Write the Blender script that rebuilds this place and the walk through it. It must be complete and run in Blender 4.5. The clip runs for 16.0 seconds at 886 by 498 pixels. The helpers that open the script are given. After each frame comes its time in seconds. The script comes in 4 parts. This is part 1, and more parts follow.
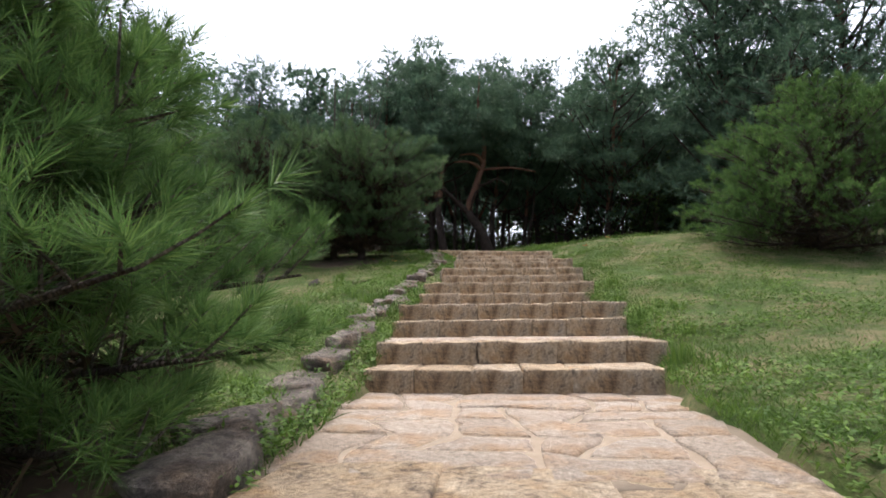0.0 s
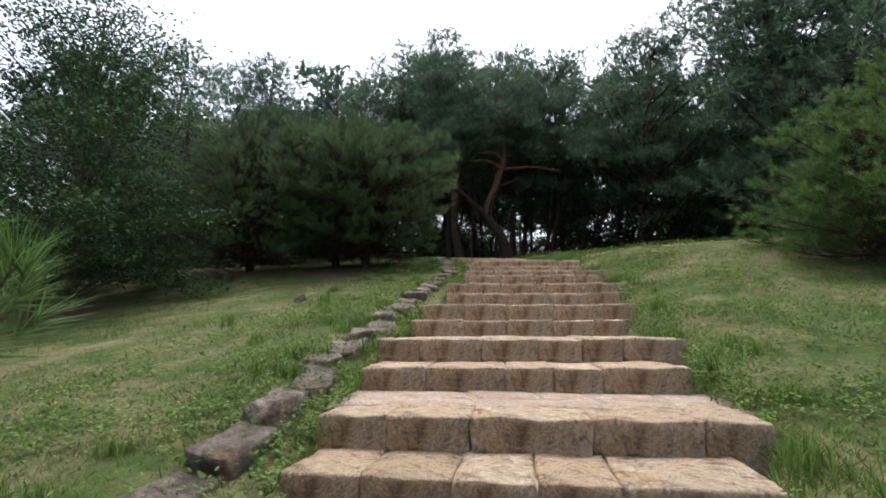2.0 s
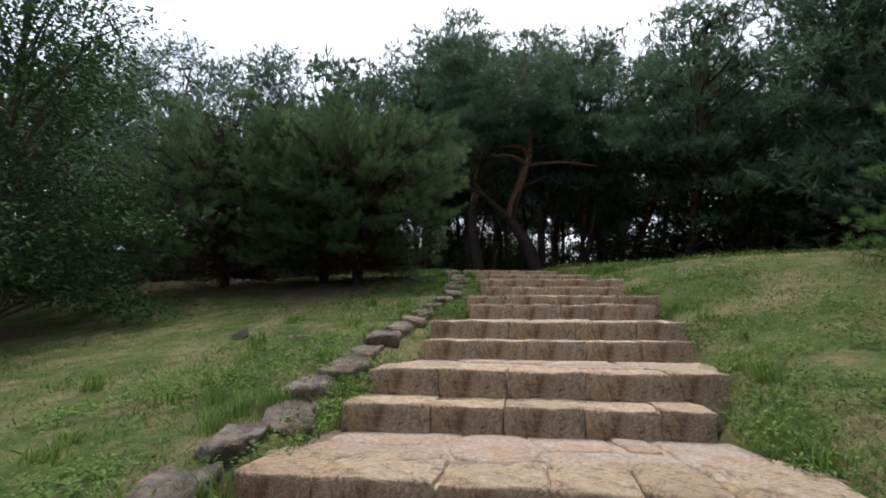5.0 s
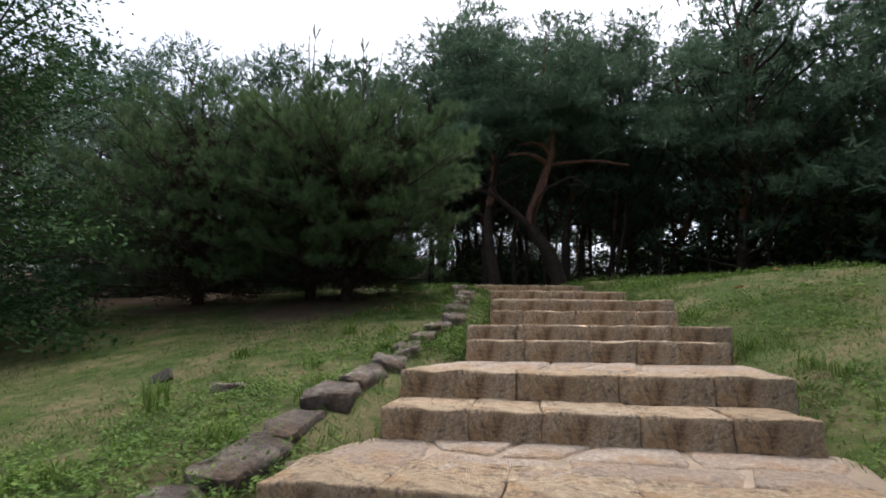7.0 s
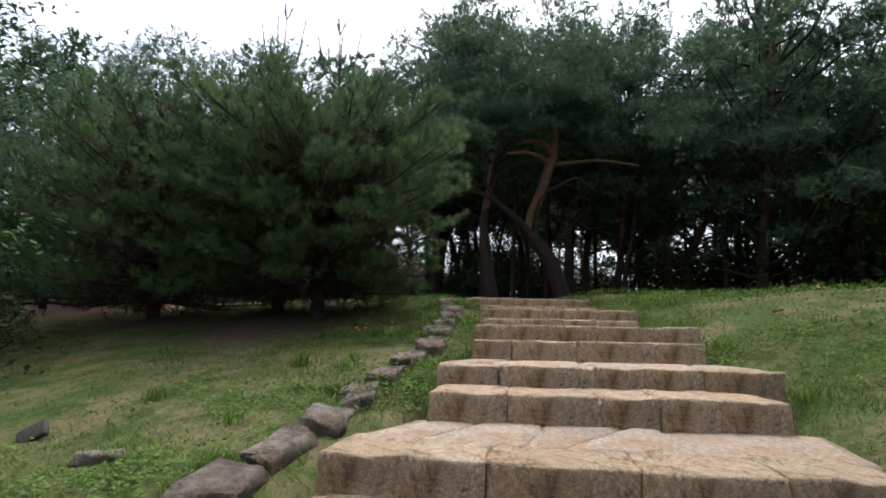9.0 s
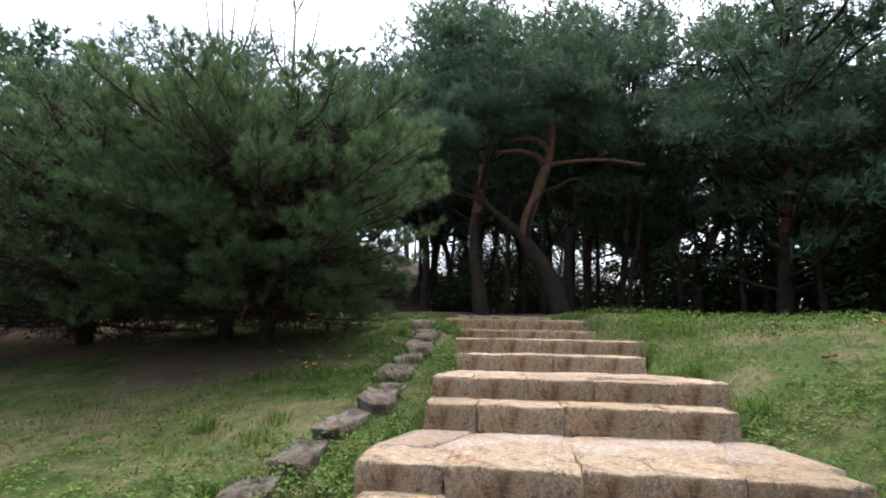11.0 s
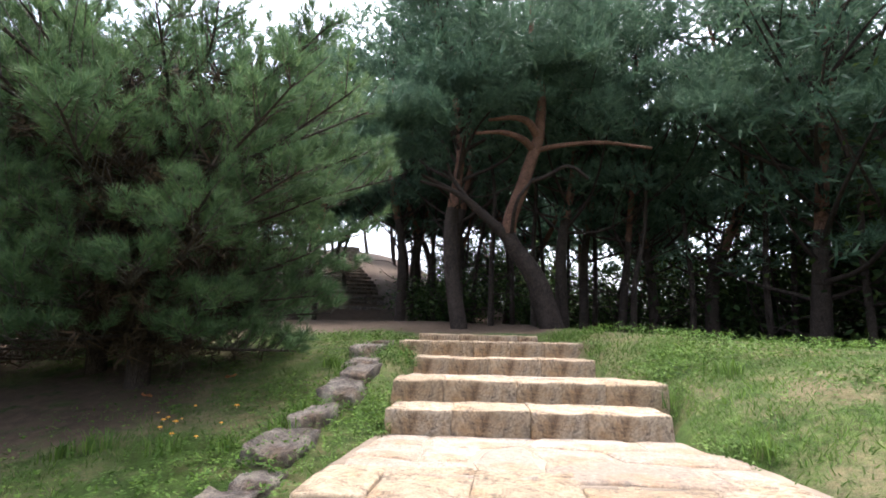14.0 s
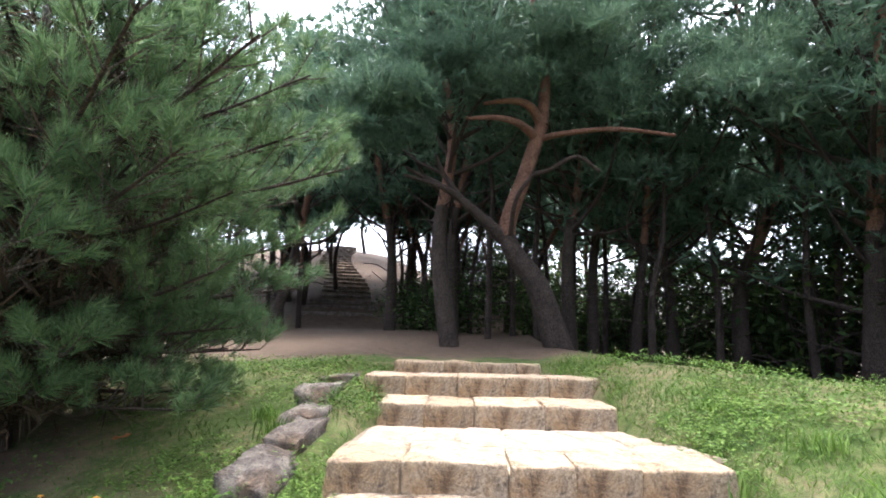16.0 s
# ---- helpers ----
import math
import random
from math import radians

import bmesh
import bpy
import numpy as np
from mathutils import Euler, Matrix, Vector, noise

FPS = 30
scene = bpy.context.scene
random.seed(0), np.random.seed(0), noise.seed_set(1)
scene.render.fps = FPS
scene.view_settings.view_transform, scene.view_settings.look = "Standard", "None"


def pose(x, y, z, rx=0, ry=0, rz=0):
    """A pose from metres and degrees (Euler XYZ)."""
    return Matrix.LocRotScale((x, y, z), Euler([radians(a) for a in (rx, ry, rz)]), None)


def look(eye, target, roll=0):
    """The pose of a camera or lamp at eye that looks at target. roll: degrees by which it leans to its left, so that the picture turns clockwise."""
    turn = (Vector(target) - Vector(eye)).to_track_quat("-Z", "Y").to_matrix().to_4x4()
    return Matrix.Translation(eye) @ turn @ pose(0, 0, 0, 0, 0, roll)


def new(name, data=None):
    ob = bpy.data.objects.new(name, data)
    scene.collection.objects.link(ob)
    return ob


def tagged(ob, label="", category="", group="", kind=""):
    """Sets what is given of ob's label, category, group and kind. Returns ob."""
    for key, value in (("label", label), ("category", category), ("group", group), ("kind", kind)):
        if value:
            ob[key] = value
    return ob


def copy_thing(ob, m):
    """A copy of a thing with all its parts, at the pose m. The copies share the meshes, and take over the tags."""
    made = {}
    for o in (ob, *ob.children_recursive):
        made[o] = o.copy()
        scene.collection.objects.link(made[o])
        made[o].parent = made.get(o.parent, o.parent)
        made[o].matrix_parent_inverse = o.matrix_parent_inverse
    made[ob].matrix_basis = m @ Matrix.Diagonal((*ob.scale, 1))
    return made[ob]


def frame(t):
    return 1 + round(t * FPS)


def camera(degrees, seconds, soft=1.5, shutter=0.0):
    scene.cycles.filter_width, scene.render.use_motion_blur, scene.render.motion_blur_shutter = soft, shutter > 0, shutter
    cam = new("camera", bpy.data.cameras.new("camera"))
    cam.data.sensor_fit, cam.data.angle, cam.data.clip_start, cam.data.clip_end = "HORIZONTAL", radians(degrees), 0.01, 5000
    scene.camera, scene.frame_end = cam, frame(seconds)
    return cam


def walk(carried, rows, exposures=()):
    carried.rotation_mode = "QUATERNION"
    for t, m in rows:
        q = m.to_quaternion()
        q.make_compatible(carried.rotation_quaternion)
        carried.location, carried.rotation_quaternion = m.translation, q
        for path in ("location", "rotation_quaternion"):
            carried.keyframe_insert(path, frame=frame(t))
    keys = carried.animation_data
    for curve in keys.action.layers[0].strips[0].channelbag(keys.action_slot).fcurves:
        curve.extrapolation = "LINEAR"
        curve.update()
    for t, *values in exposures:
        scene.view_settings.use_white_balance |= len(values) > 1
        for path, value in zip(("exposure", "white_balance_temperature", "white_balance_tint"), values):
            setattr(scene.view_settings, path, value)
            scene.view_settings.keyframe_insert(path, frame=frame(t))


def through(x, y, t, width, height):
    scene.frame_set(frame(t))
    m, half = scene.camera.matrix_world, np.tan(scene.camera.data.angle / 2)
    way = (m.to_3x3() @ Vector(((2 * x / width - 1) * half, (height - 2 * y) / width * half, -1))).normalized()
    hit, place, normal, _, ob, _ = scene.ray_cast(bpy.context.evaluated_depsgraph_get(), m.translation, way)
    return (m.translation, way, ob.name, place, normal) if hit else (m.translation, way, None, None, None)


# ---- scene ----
cam = camera(81.6, 16.0, soft=1.8)
PATH = [
    (0, (-0.599, -1.500, 0.601), (-0.585, 0.479, 0.894), -0.59),
    (0.5, (-0.446, -1.131, 0.715), (-0.458, 0.848, 1.009), -0.42),
    (1, (-0.333, -0.763, 0.875), (-0.370, 1.214, 1.172), -0.27),
    (1.5, (-0.332, -0.268, 0.926), (-0.390, 1.709, 1.227), -0.16),
    (2, (-0.275, 0.157, 0.988), (-0.354, 2.132, 1.292), -0.10),
    (2.5, (-0.121, 0.522, 1.217), (-0.218, 2.497, 1.521), -0.12),
    (3, (-0.003, 0.877, 1.224), (-0.119, 2.850, 1.531), -0.08),
    (3.5, (0.108, 1.267, 1.377), (-0.026, 3.239, 1.687), 0.01),
    (4, (0.211, 1.678, 1.382), (0.050, 3.647, 1.693), 0.16),
    (4.2, (0.211, 1.848, 1.415), (0.040, 3.817, 1.724), 0.25),
    (6.3, (0.253, 4.202, 1.881), (-0.023, 6.154, 2.222), 0.51),
    (6.5, (0.279, 4.330, 1.912), (-0.007, 6.279, 2.258), 0.61),
    (7, (0.378, 4.650, 1.945), (0.078, 6.596, 2.293), 0.70),
    (7.5, (0.404, 5.009, 1.979), (0.096, 6.954, 2.330), 0.72),
    (8, (0.441, 5.354, 2.114), (0.129, 7.297, 2.468), 0.91),
    (8.5, (0.491, 5.650, 2.254), (0.175, 7.592, 2.610), 1.07),
    (9, (0.529, 5.919, 2.291), (0.213, 7.861, 2.648), 1.19),
    (9.2, (0.534, 6.066, 2.320), (0.217, 8.009, 2.676), 1.24),
    (11.3, (0.848, 7.465, 2.819), (0.514, 9.406, 3.169), 1.15),
    (11.5, (0.877, 7.607, 2.809), (0.547, 9.548, 3.161), 1.15),
    (12, (0.909, 7.976, 2.798), (0.580, 9.918, 3.148), 1.22),
    (12.5, (0.899, 8.341, 2.943), (0.570, 10.281, 3.296), 1.30),
    (13, (1.007, 8.697, 3.054), (0.681, 10.638, 3.407), 1.25),
    (13.5, (1.072, 8.959, 3.154), (0.746, 10.900, 3.509), 1.17),
    (14, (1.026, 9.392, 3.172), (0.707, 11.335, 3.526), 1.05),
    (14.5, (1.087, 9.833, 3.251), (0.773, 11.777, 3.604), 1.00),
    (15, (1.129, 10.184, 3.334), (0.814, 12.128, 3.687), 0.98),
    (15.5, (1.069, 10.546, 3.488), (0.747, 12.489, 3.836), 0.99),
    (16, (1.068, 10.862, 3.560), (0.736, 12.803, 3.906), 0.99),
]

# ---- world and light ----
EXPOSURES = [(0.0, 1.65, 6250, 11), (3.5, 1.3, 6250, 11), (7.0, 1.22, 6250, 11), (9.0, 1.45, 6250, 11), (12.5, 2.35, 6050, 12), (14.0, 2.7, 6050, 12), (16.0, 3.2, 6000, 12)]
walk(cam, [(t, look(eye, target, roll)) for t, eye, target, roll in PATH], EXPOSURES)
world = bpy.data.worlds.new("overcast_sky")
scene.world = world
world.use_nodes = True
wn, wl = world.node_tree.nodes, world.node_tree.links
sky = wn.new("ShaderNodeTexSky")
sky.sky_type = "NISHITA"
sky.sun_disc = False
sky.sun_elevation, sky.sun_rotation = radians(74), radians(10)
sky.dust_density, sky.ozone_density = 8.0, 1.5
cloud = wn.new("ShaderNodeHueSaturation")
cloud.inputs["Saturation"].default_value = 0.62
wl.new(sky.outputs[0], cloud.inputs["Color"])
wl.new(cloud.outputs[0], wn["Background"].inputs["Color"])
wn["Background"].inputs["Strength"].default_value = 0.15
sun_data = bpy.data.lights.new("sun", "SUN")
sun_data.energy, sun_data.angle, sun_data.color = 0.6, radians(20), (1.0, 0.98, 0.96)
sun = new("sun", sun_data)
sun.matrix_world = look((0, 0, 40), (3.0, -8.0, 40 - 31.0))

# ---- materials ----


def material(name):
    m = bpy.data.materials.new(name)
    m.use_nodes = True
    m.node_tree.nodes["Principled BSDF"].inputs["Specular IOR Level"].default_value = 0.15
    return m, m.node_tree.nodes, m.node_tree.links, m.node_tree.nodes["Principled BSDF"]


def noise_node(nodes, links, scale, detail=6.0, rough=0.6, space="Object"):
    tc = nodes.new("ShaderNodeTexCoord")
    n = nodes.new("ShaderNodeTexNoise")
    n.inputs["Scale"].default_value, n.inputs["Detail"].default_value, n.inputs["Roughness"].default_value = scale, detail, rough
    links.new(tc.outputs[space], n.inputs["Vector"])
    return n.outputs["Fac"]


def ramp(nodes, links, fac, stops):
    r = nodes.new("ShaderNodeValToRGB")
    while len(r.color_ramp.elements) < len(stops):
        r.color_ramp.elements.new(0.5)
    for e, (p, c) in zip(r.color_ramp.elements, stops):
        e.position, e.color = p, (*c, 1)
    links.new(fac, r.inputs[0])
    return r.outputs[0]


def mix(nodes, links, kind, fac, a, b):
    m = nodes.new("ShaderNodeMix")
    m.data_type, m.blend_type = "RGBA", kind
    for sock, v in ((m.inputs[0], fac), (m.inputs[6], a), (m.inputs[7], b)):
        if isinstance(v, bpy.types.NodeSocket):
            links.new(v, sock)
        elif isinstance(v, tuple):
            sock.default_value = (*v, 1)
        else:
            sock.default_value = v
    return m.outputs[2]


def bump(nodes, links, bsdf, height, strength, distance):
    b = nodes.new("ShaderNodeBump")
    b.inputs["Strength"].default_value, b.inputs["Distance"].default_value = strength, distance
    links.new(height, b.inputs["Height"])
    links.new(b.outputs[0], bsdf.inputs["Normal"])


def stone(name, light, warm, dark, stain, stain_low=0.46):
    """Weathered granite: each piece with its own tint, blotches, dark stains, speckle and a rough hewn relief."""
    m, n, l, bsdf = material(name)
    rnd = n.new("ShaderNodeObjectInfo").outputs["Random"]
    per = ramp(n, l, rnd, [(0.0, light), (0.3, warm), (0.55, light), (0.8, tuple(0.75 * c for c in warm)), (1.0, tuple(0.9 * c for c in light))])
    big = noise_node(n, l, 4.2, 12, 0.74)
    c = mix(n, l, "MIX", ramp(n, l, big, [(0.38, (0, 0, 0)), (0.6, (1, 1, 1))]), per, warm)
    blot = noise_node(n, l, 6.5, 12, 0.78)
    c = mix(n, l, "MIX", ramp(n, l, blot, [(stain_low, (0, 0, 0)), (stain_low + 0.12, (stain, stain, stain))]), c, dark)
    rust = noise_node(n, l, 2.2, 6, 0.6)
    c = mix(n, l, "MULTIPLY", ramp(n, l, rust, [(0.5, (0, 0, 0)), (0.68, (0.8, 0.8, 0.8))]), c, (1.0, 0.78, 0.55))
    mid = noise_node(n, l, 24, 10, 0.8)
    c = mix(n, l, "OVERLAY", 0.75, c, ramp(n, l, mid, [(0.32, (0.16, 0.16, 0.16)), (0.66, (0.85, 0.85, 0.85))]))
    fine = noise_node(n, l, 130, 3, 0.7)
    c = mix(n, l, "OVERLAY", 0.5, c, ramp(n, l, fine, [(0.3, (0.2, 0.2, 0.2)), (0.7, (0.8, 0.8, 0.8))]))
    l.new(c, bsdf.inputs["Base Color"])
    bsdf.inputs["Roughness"].default_value = 0.9
    both = n.new("ShaderNodeMath")
    both.operation = "MULTIPLY_ADD"
    l.new(noise_node(n, l, 7, 12, 0.72), both.inputs[0])
    both.inputs[1].default_value = 2.2
    l.new(mid, both.inputs[2])
    bump(n, l, bsdf, both.outputs[0], 1.0, 0.035)
    return m


M_STEP = stone("step_granite", (0.45, 0.37, 0.275), (0.36, 0.27, 0.175), (0.085, 0.066, 0.053), 0.85, 0.49)
M_FLAG = stone("flagstone", (0.40, 0.345, 0.285), (0.345, 0.275, 0.215), (0.17, 0.135, 0.115), 0.6, 0.52)
M_ROCK = stone("kerb_rock", (0.25, 0.22, 0.19), (0.165, 0.135, 0.11), (0.06, 0.052, 0.048), 0.85, 0.44)


def mortar_material(name, low, high):
    m, n, l, bsdf = material(name)
    c = ramp(n, l, noise_node(n, l, 4, 8, 0.7), [(0.3, low), (0.7, high)])
    l.new(c, bsdf.inputs["Base Color"])
    bsdf.inputs["Roughness"].default_value = 0.95
    bump(n, l, bsdf, noise_node(n, l, 90, 5, 0.7), 0.6, 0.006)
    return m


M_MORTAR = mortar_material("flag_bed_mortar", (0.15, 0.115, 0.082), (0.245, 0.195, 0.145))
M_SAND = mortar_material("pale_joint_mortar", (0.22, 0.175, 0.125), (0.34, 0.275, 0.20))


def ground_material():
    m, n, l, bsdf = material("lawn_and_soil")
    at = n.new("ShaderNodeAttribute")
    at.attribute_name = "bare"
    patch = noise_node(n, l, 1.1, 10, 0.82)
    green = ramp(n, l, noise_node(n, l, 2.3, 8, 0.7), [(0.3, (0.024, 0.046, 0.008)), (0.5, (0.040, 0.067, 0.012)), (0.72, (0.072, 0.078, 0.026))])
    fine = noise_node(n, l, 55, 6, 0.75)
    green = mix(n, l, "OVERLAY", 0.8, green, ramp(n, l, fine, [(0.3, (0.12, 0.12, 0.12)), (0.7, (0.8, 0.8, 0.8))]))
    green = mix(n, l, "OVERLAY", 0.7, green, ramp(n, l, noise_node(n, l, 14, 8, 0.8), [(0.34, (0.15, 0.15, 0.15)), (0.64, (0.75, 0.75, 0.72))]))
    straw = ramp(n, l, noise_node(n, l, 30, 8, 0.75), [(0.3, (0.10, 0.075, 0.042)), (0.7, (0.20, 0.155, 0.095))])
    c = mix(n, l, "MIX", ramp(n, l, patch, [(0.46, (0, 0, 0)), (0.62, (0.8, 0.8, 0.8))]), green, straw)
    soil = ramp(n, l, noise_node(n, l, 7, 9, 0.7), [(0.3, (0.044, 0.031, 0.021)), (0.55, (0.080, 0.055, 0.037)), (0.75, (0.125, 0.088, 0.06))])
    rough = n.new("ShaderNodeMath")
    rough.operation = "MULTIPLY_ADD"
    l.new(noise_node(n, l, 3.5, 8, 0.7), rough.inputs[0])
    rough.inputs[1].default_value = 0.9
    l.new(at.outputs["Fac"], rough.inputs[2])
    edge = ramp(n, l, rough.outputs[0], [(0.88, (0, 0, 0)), (1.02, (1, 1, 1))])
    c = mix(n, l, "MIX", edge, c, soil)
    l.new(c, bsdf.inputs["Base Color"])
    bsdf.inputs["Roughness"].default_value = 0.95
    bump(n, l, bsdf, fine, 0.8, 0.03)
    return m


M_GROUND = ground_material()


def leaf_material(name, stops, gloss=0.6, through=0.22):
    m, n, l, bsdf = material(name)
    c = ramp(n, l, n.new("ShaderNodeNewGeometry").outputs["Random Per Island"], stops)
    big = noise_node(n, l, 1.3, 3, 0.6)
    c = mix(n, l, "MULTIPLY", 0.7, c, ramp(n, l, big, [(0.3, (0.55, 0.6, 0.6)), (0.7, (1.25, 1.2, 1.05))]))
    l.new(c, bsdf.inputs["Base Color"])
    bsdf.inputs["Roughness"].default_value = gloss
    tr = n.new("ShaderNodeBsdfTranslucent")
    l.new(c, tr.inputs["Color"])
    ms = n.new("ShaderNodeMixShader")
    ms.inputs[0].default_value = through
    l.new(bsdf.outputs[0], ms.inputs[1])
    l.new(tr.outputs[0], ms.inputs[2])
    l.new(ms.outputs[0], n["Material Output"].inputs["Surface"])
    return m


M_NEEDLE = leaf_material("pine_needles", [(0.0, (0.046, 0.088, 0.040)), (0.5, (0.076, 0.130, 0.057)), (1.0, (0.118, 0.172, 0.078))], 0.5, 0.38)
M_NEEDLE_BLUE = leaf_material("red_pine_needles", [(0.0, (0.044, 0.085, 0.056)), (0.5, (0.07, 0.122, 0.077)), (1.0, (0.106, 0.16, 0.1))], 0.5, 0.42)
M_NEEDLE_LIME = leaf_material("young_pine_needles", [(0.0, (0.05, 0.105, 0.03)), (0.6, (0.082, 0.15, 0.042)), (1.0, (0.135, 0.21, 0.064))], 0.5, 0.36)
# dry brown twig colour, kept dark so it also paints the crowns' inner shade
M_DEAD_SHADE = leaf_material("dead_needles_core_shade", [(0.0, (0.022, 0.016, 0.011)), (0.6, (0.045, 0.031, 0.02)), (1.0, (0.085, 0.055, 0.034))], 0.9, 0.02)
M_LEAF = leaf_material("cherry_leaves", [(0.0, (0.022, 0.056, 0.02)), (0.6, (0.036, 0.08, 0.028)), (1.0, (0.066, 0.112, 0.04))], 0.8, 0.2)
M_SHRUB = leaf_material("understorey_leaves", [(0.0, (0.024, 0.046, 0.016)), (0.6, (0.042, 0.072, 0.022)), (1.0, (0.09, 0.12, 0.034))], 0.8, 0.3)
M_GRASS = leaf_material("grass_blades", [(0.0, (0.043, 0.084, 0.016)), (0.5, (0.068, 0.123, 0.024)), (0.85, (0.092, 0.147, 0.037)), (1.0, (0.159, 0.147, 0.082))], 0.7, 0.35)
M_WEED = leaf_material("weed_leaves", [(0.0, (0.045, 0.091, 0.017)), (0.6, (0.081, 0.140, 0.025)), (1.0, (0.119, 0.182, 0.038))], 0.6, 0.35)


def bark(name, low, high):
    m, n, l, bsdf = material(name)
    v = n.new("ShaderNodeTexVoronoi")
    tc = n.new("ShaderNodeTexCoord")
    mp = n.new("ShaderNodeMapping")
    mp.inputs["Scale"].default_value = (14, 14, 5)
    l.new(tc.outputs["Object"], mp.inputs[0])
    l.new(mp.outputs[0], v.inputs["Vector"])
    c = ramp(n, l, noise_node(n, l, 6, 9, 0.7), [(0.3, low), (0.7, high)])
    c = mix(n, l, "MULTIPLY", 0.8, c, ramp(n, l, v.outputs["Distance"], [(0.1, (1.2, 1.2, 1.2)), (0.7, (0.4, 0.4, 0.4))]))
    l.new(c, bsdf.inputs["Base Color"])
    bsdf.inputs["Roughness"].default_value = 0.9
    bump(n, l, bsdf, v.outputs["Distance"], 0.8, 0.03)
    return m


M_BARK = bark("dark_pine_bark", (0.032, 0.024, 0.020), (0.078, 0.057, 0.044))
M_BARK_RED = bark("red_pine_bark", (0.11, 0.055, 0.035), (0.25, 0.135, 0.09))
M_BARK_GREY = bark("grey_bark", (0.07, 0.06, 0.05), (0.15, 0.13, 0.11))


def plain(name, rgb, rough=0.7, var=0.35):
    m, n, l, bsdf = material(name)
    c = ramp(n, l, noise_node(n, l, 25, 5, 0.7), [(0.3, tuple(v * (1 - var) for v in rgb)), (0.7, tuple(min(1, v * (1 + var)) for v in rgb))])
    l.new(c, bsdf.inputs["Base Color"])
    bsdf.inputs["Roughness"].default_value = rough
    return m


M_CAP = plain("orange_mushroom", (0.75, 0.33, 0.05), 0.5, 0.2)
M_STALK = plain("pale_stalk", (0.6, 0.45, 0.25), 0.7, 0.2)
M_PLAQUE = plain("dark_slate", (0.05, 0.042, 0.038), 0.9)
M_DRY = plain("dry_brown_leaf", (0.30, 0.12, 0.05), 0.8)

# ---- helpers for building ----


def part(name, bm, mat, parent=None, label=""):
    me = bpy.data.meshes.new(name)
    bm.to_mesh(me)
    bm.free()
    me.materials.append(mat)
    ob = new(name, me)
    ob.parent = parent
    return tagged(ob, label)


def mesh_part(name, verts, faces, mat, parent=None, label="", smooth=False):
    me = bpy.data.meshes.new(name)
    verts = np.asarray(verts, dtype=np.float32)
    faces = np.asarray(faces, dtype=np.int32)
    me.vertices.add(len(verts))
    me.vertices.foreach_set("co", verts.ravel())
    k = faces.shape[1]
    me.loops.add(faces.size)
    me.loops.foreach_set("vertex_index", faces.ravel())
    me.polygons.add(len(faces))
    me.polygons.foreach_set("loop_start", np.arange(0, faces.size, k, dtype=np.int32))
    me.update(calc_edges=True)
    if smooth:
        me.polygons.foreach_set("use_smooth", np.ones(len(faces), dtype=bool))
    me.materials.append(mat)
    ob = new(name, me)
    ob.parent = parent
    return tagged(ob, label)


def thing(name, place, label, category, group=""):
    ob = new(name)
    ob.empty_display_size = 0.2
    ob.location = place
    return tagged(ob, label, category, group)


# ---- the slope ----
# each step: y of its front edge at mid-width, height of its top, left and right end, turn in degrees
STEPS = [
    (-2.62, -0.82, -1.5, 0.6, -7), (-2.10, -0.63, -1.5, 0.6, -7),
    (-0.40, -0.17, -1.42, 0.62, -7), (0.12, 0.02, -1.36, 0.72, -7),
    (2.87, 0.23, -1.27, 1.23, -6.4), (3.45, 0.44, -1.23, 1.54, -5.7), (4.59, 0.66, -1.18, 1.57, -4.4), (5.35, 0.88, -1.16, 1.87, -3.5),
    (6.50, 1.08, -0.93, 1.65, -2.3), (6.96, 1.29, -0.85, 1.95, -1.9), (8.03, 1.51, -0.55, 2.09, -0.6), (8.62, 1.71, -0.55, 2.26, 0.2),
    (9.62, 1.95, -0.15, 2.22, 1.2), (10.30, 2.11, -0.22, 2.51, 2.1), (11.34, 2.32, -0.02, 2.29, 3.3), (11.75, 2.49, -0.04, 2.38, 3.5),
    (13.57, 2.65, -0.08, 2.14, 5.7), (14.11, 2.83, -0.18, 2.25, 6.3), (15.64, 2.98, -0.31, 1.84, 8.0), (16.35, 3.18, -0.67, 1.79, 9.1),
    (17.35, 3.28, -0.62, 1.20, 9.5),
]
SY = [s[0] for s in STEPS]
LINE_Y = [-400, -40, -12, -2.4, 0.6, 2.6, 16.5, 18.0, 22.0, 27.0, 60, 400]
LINE_Z = [-9, -7, -3.0, -0.75, 0.02, 0.14, 3.12, 3.3, 3.55, 3.8, 3.6, 3.0]
HILL = Vector((-0.36, 0.933))


def left_end(y):
    return float(np.interp(y, SY, [s[2] for s in STEPS]))


def right_end(y):
    return float(np.interp(y, SY, [s[3] for s in STEPS]))


def smooth(t):
    t = min(1.0, max(0.0, t))
    return t * t * (3 - 2 * t)


def soft_min(a, b, k=0.35):
    h = min(1.0, max(0.0, 0.5 + 0.5 * (b - a) / k))
    return b + (a - b) * h - k * h * (1 - h)


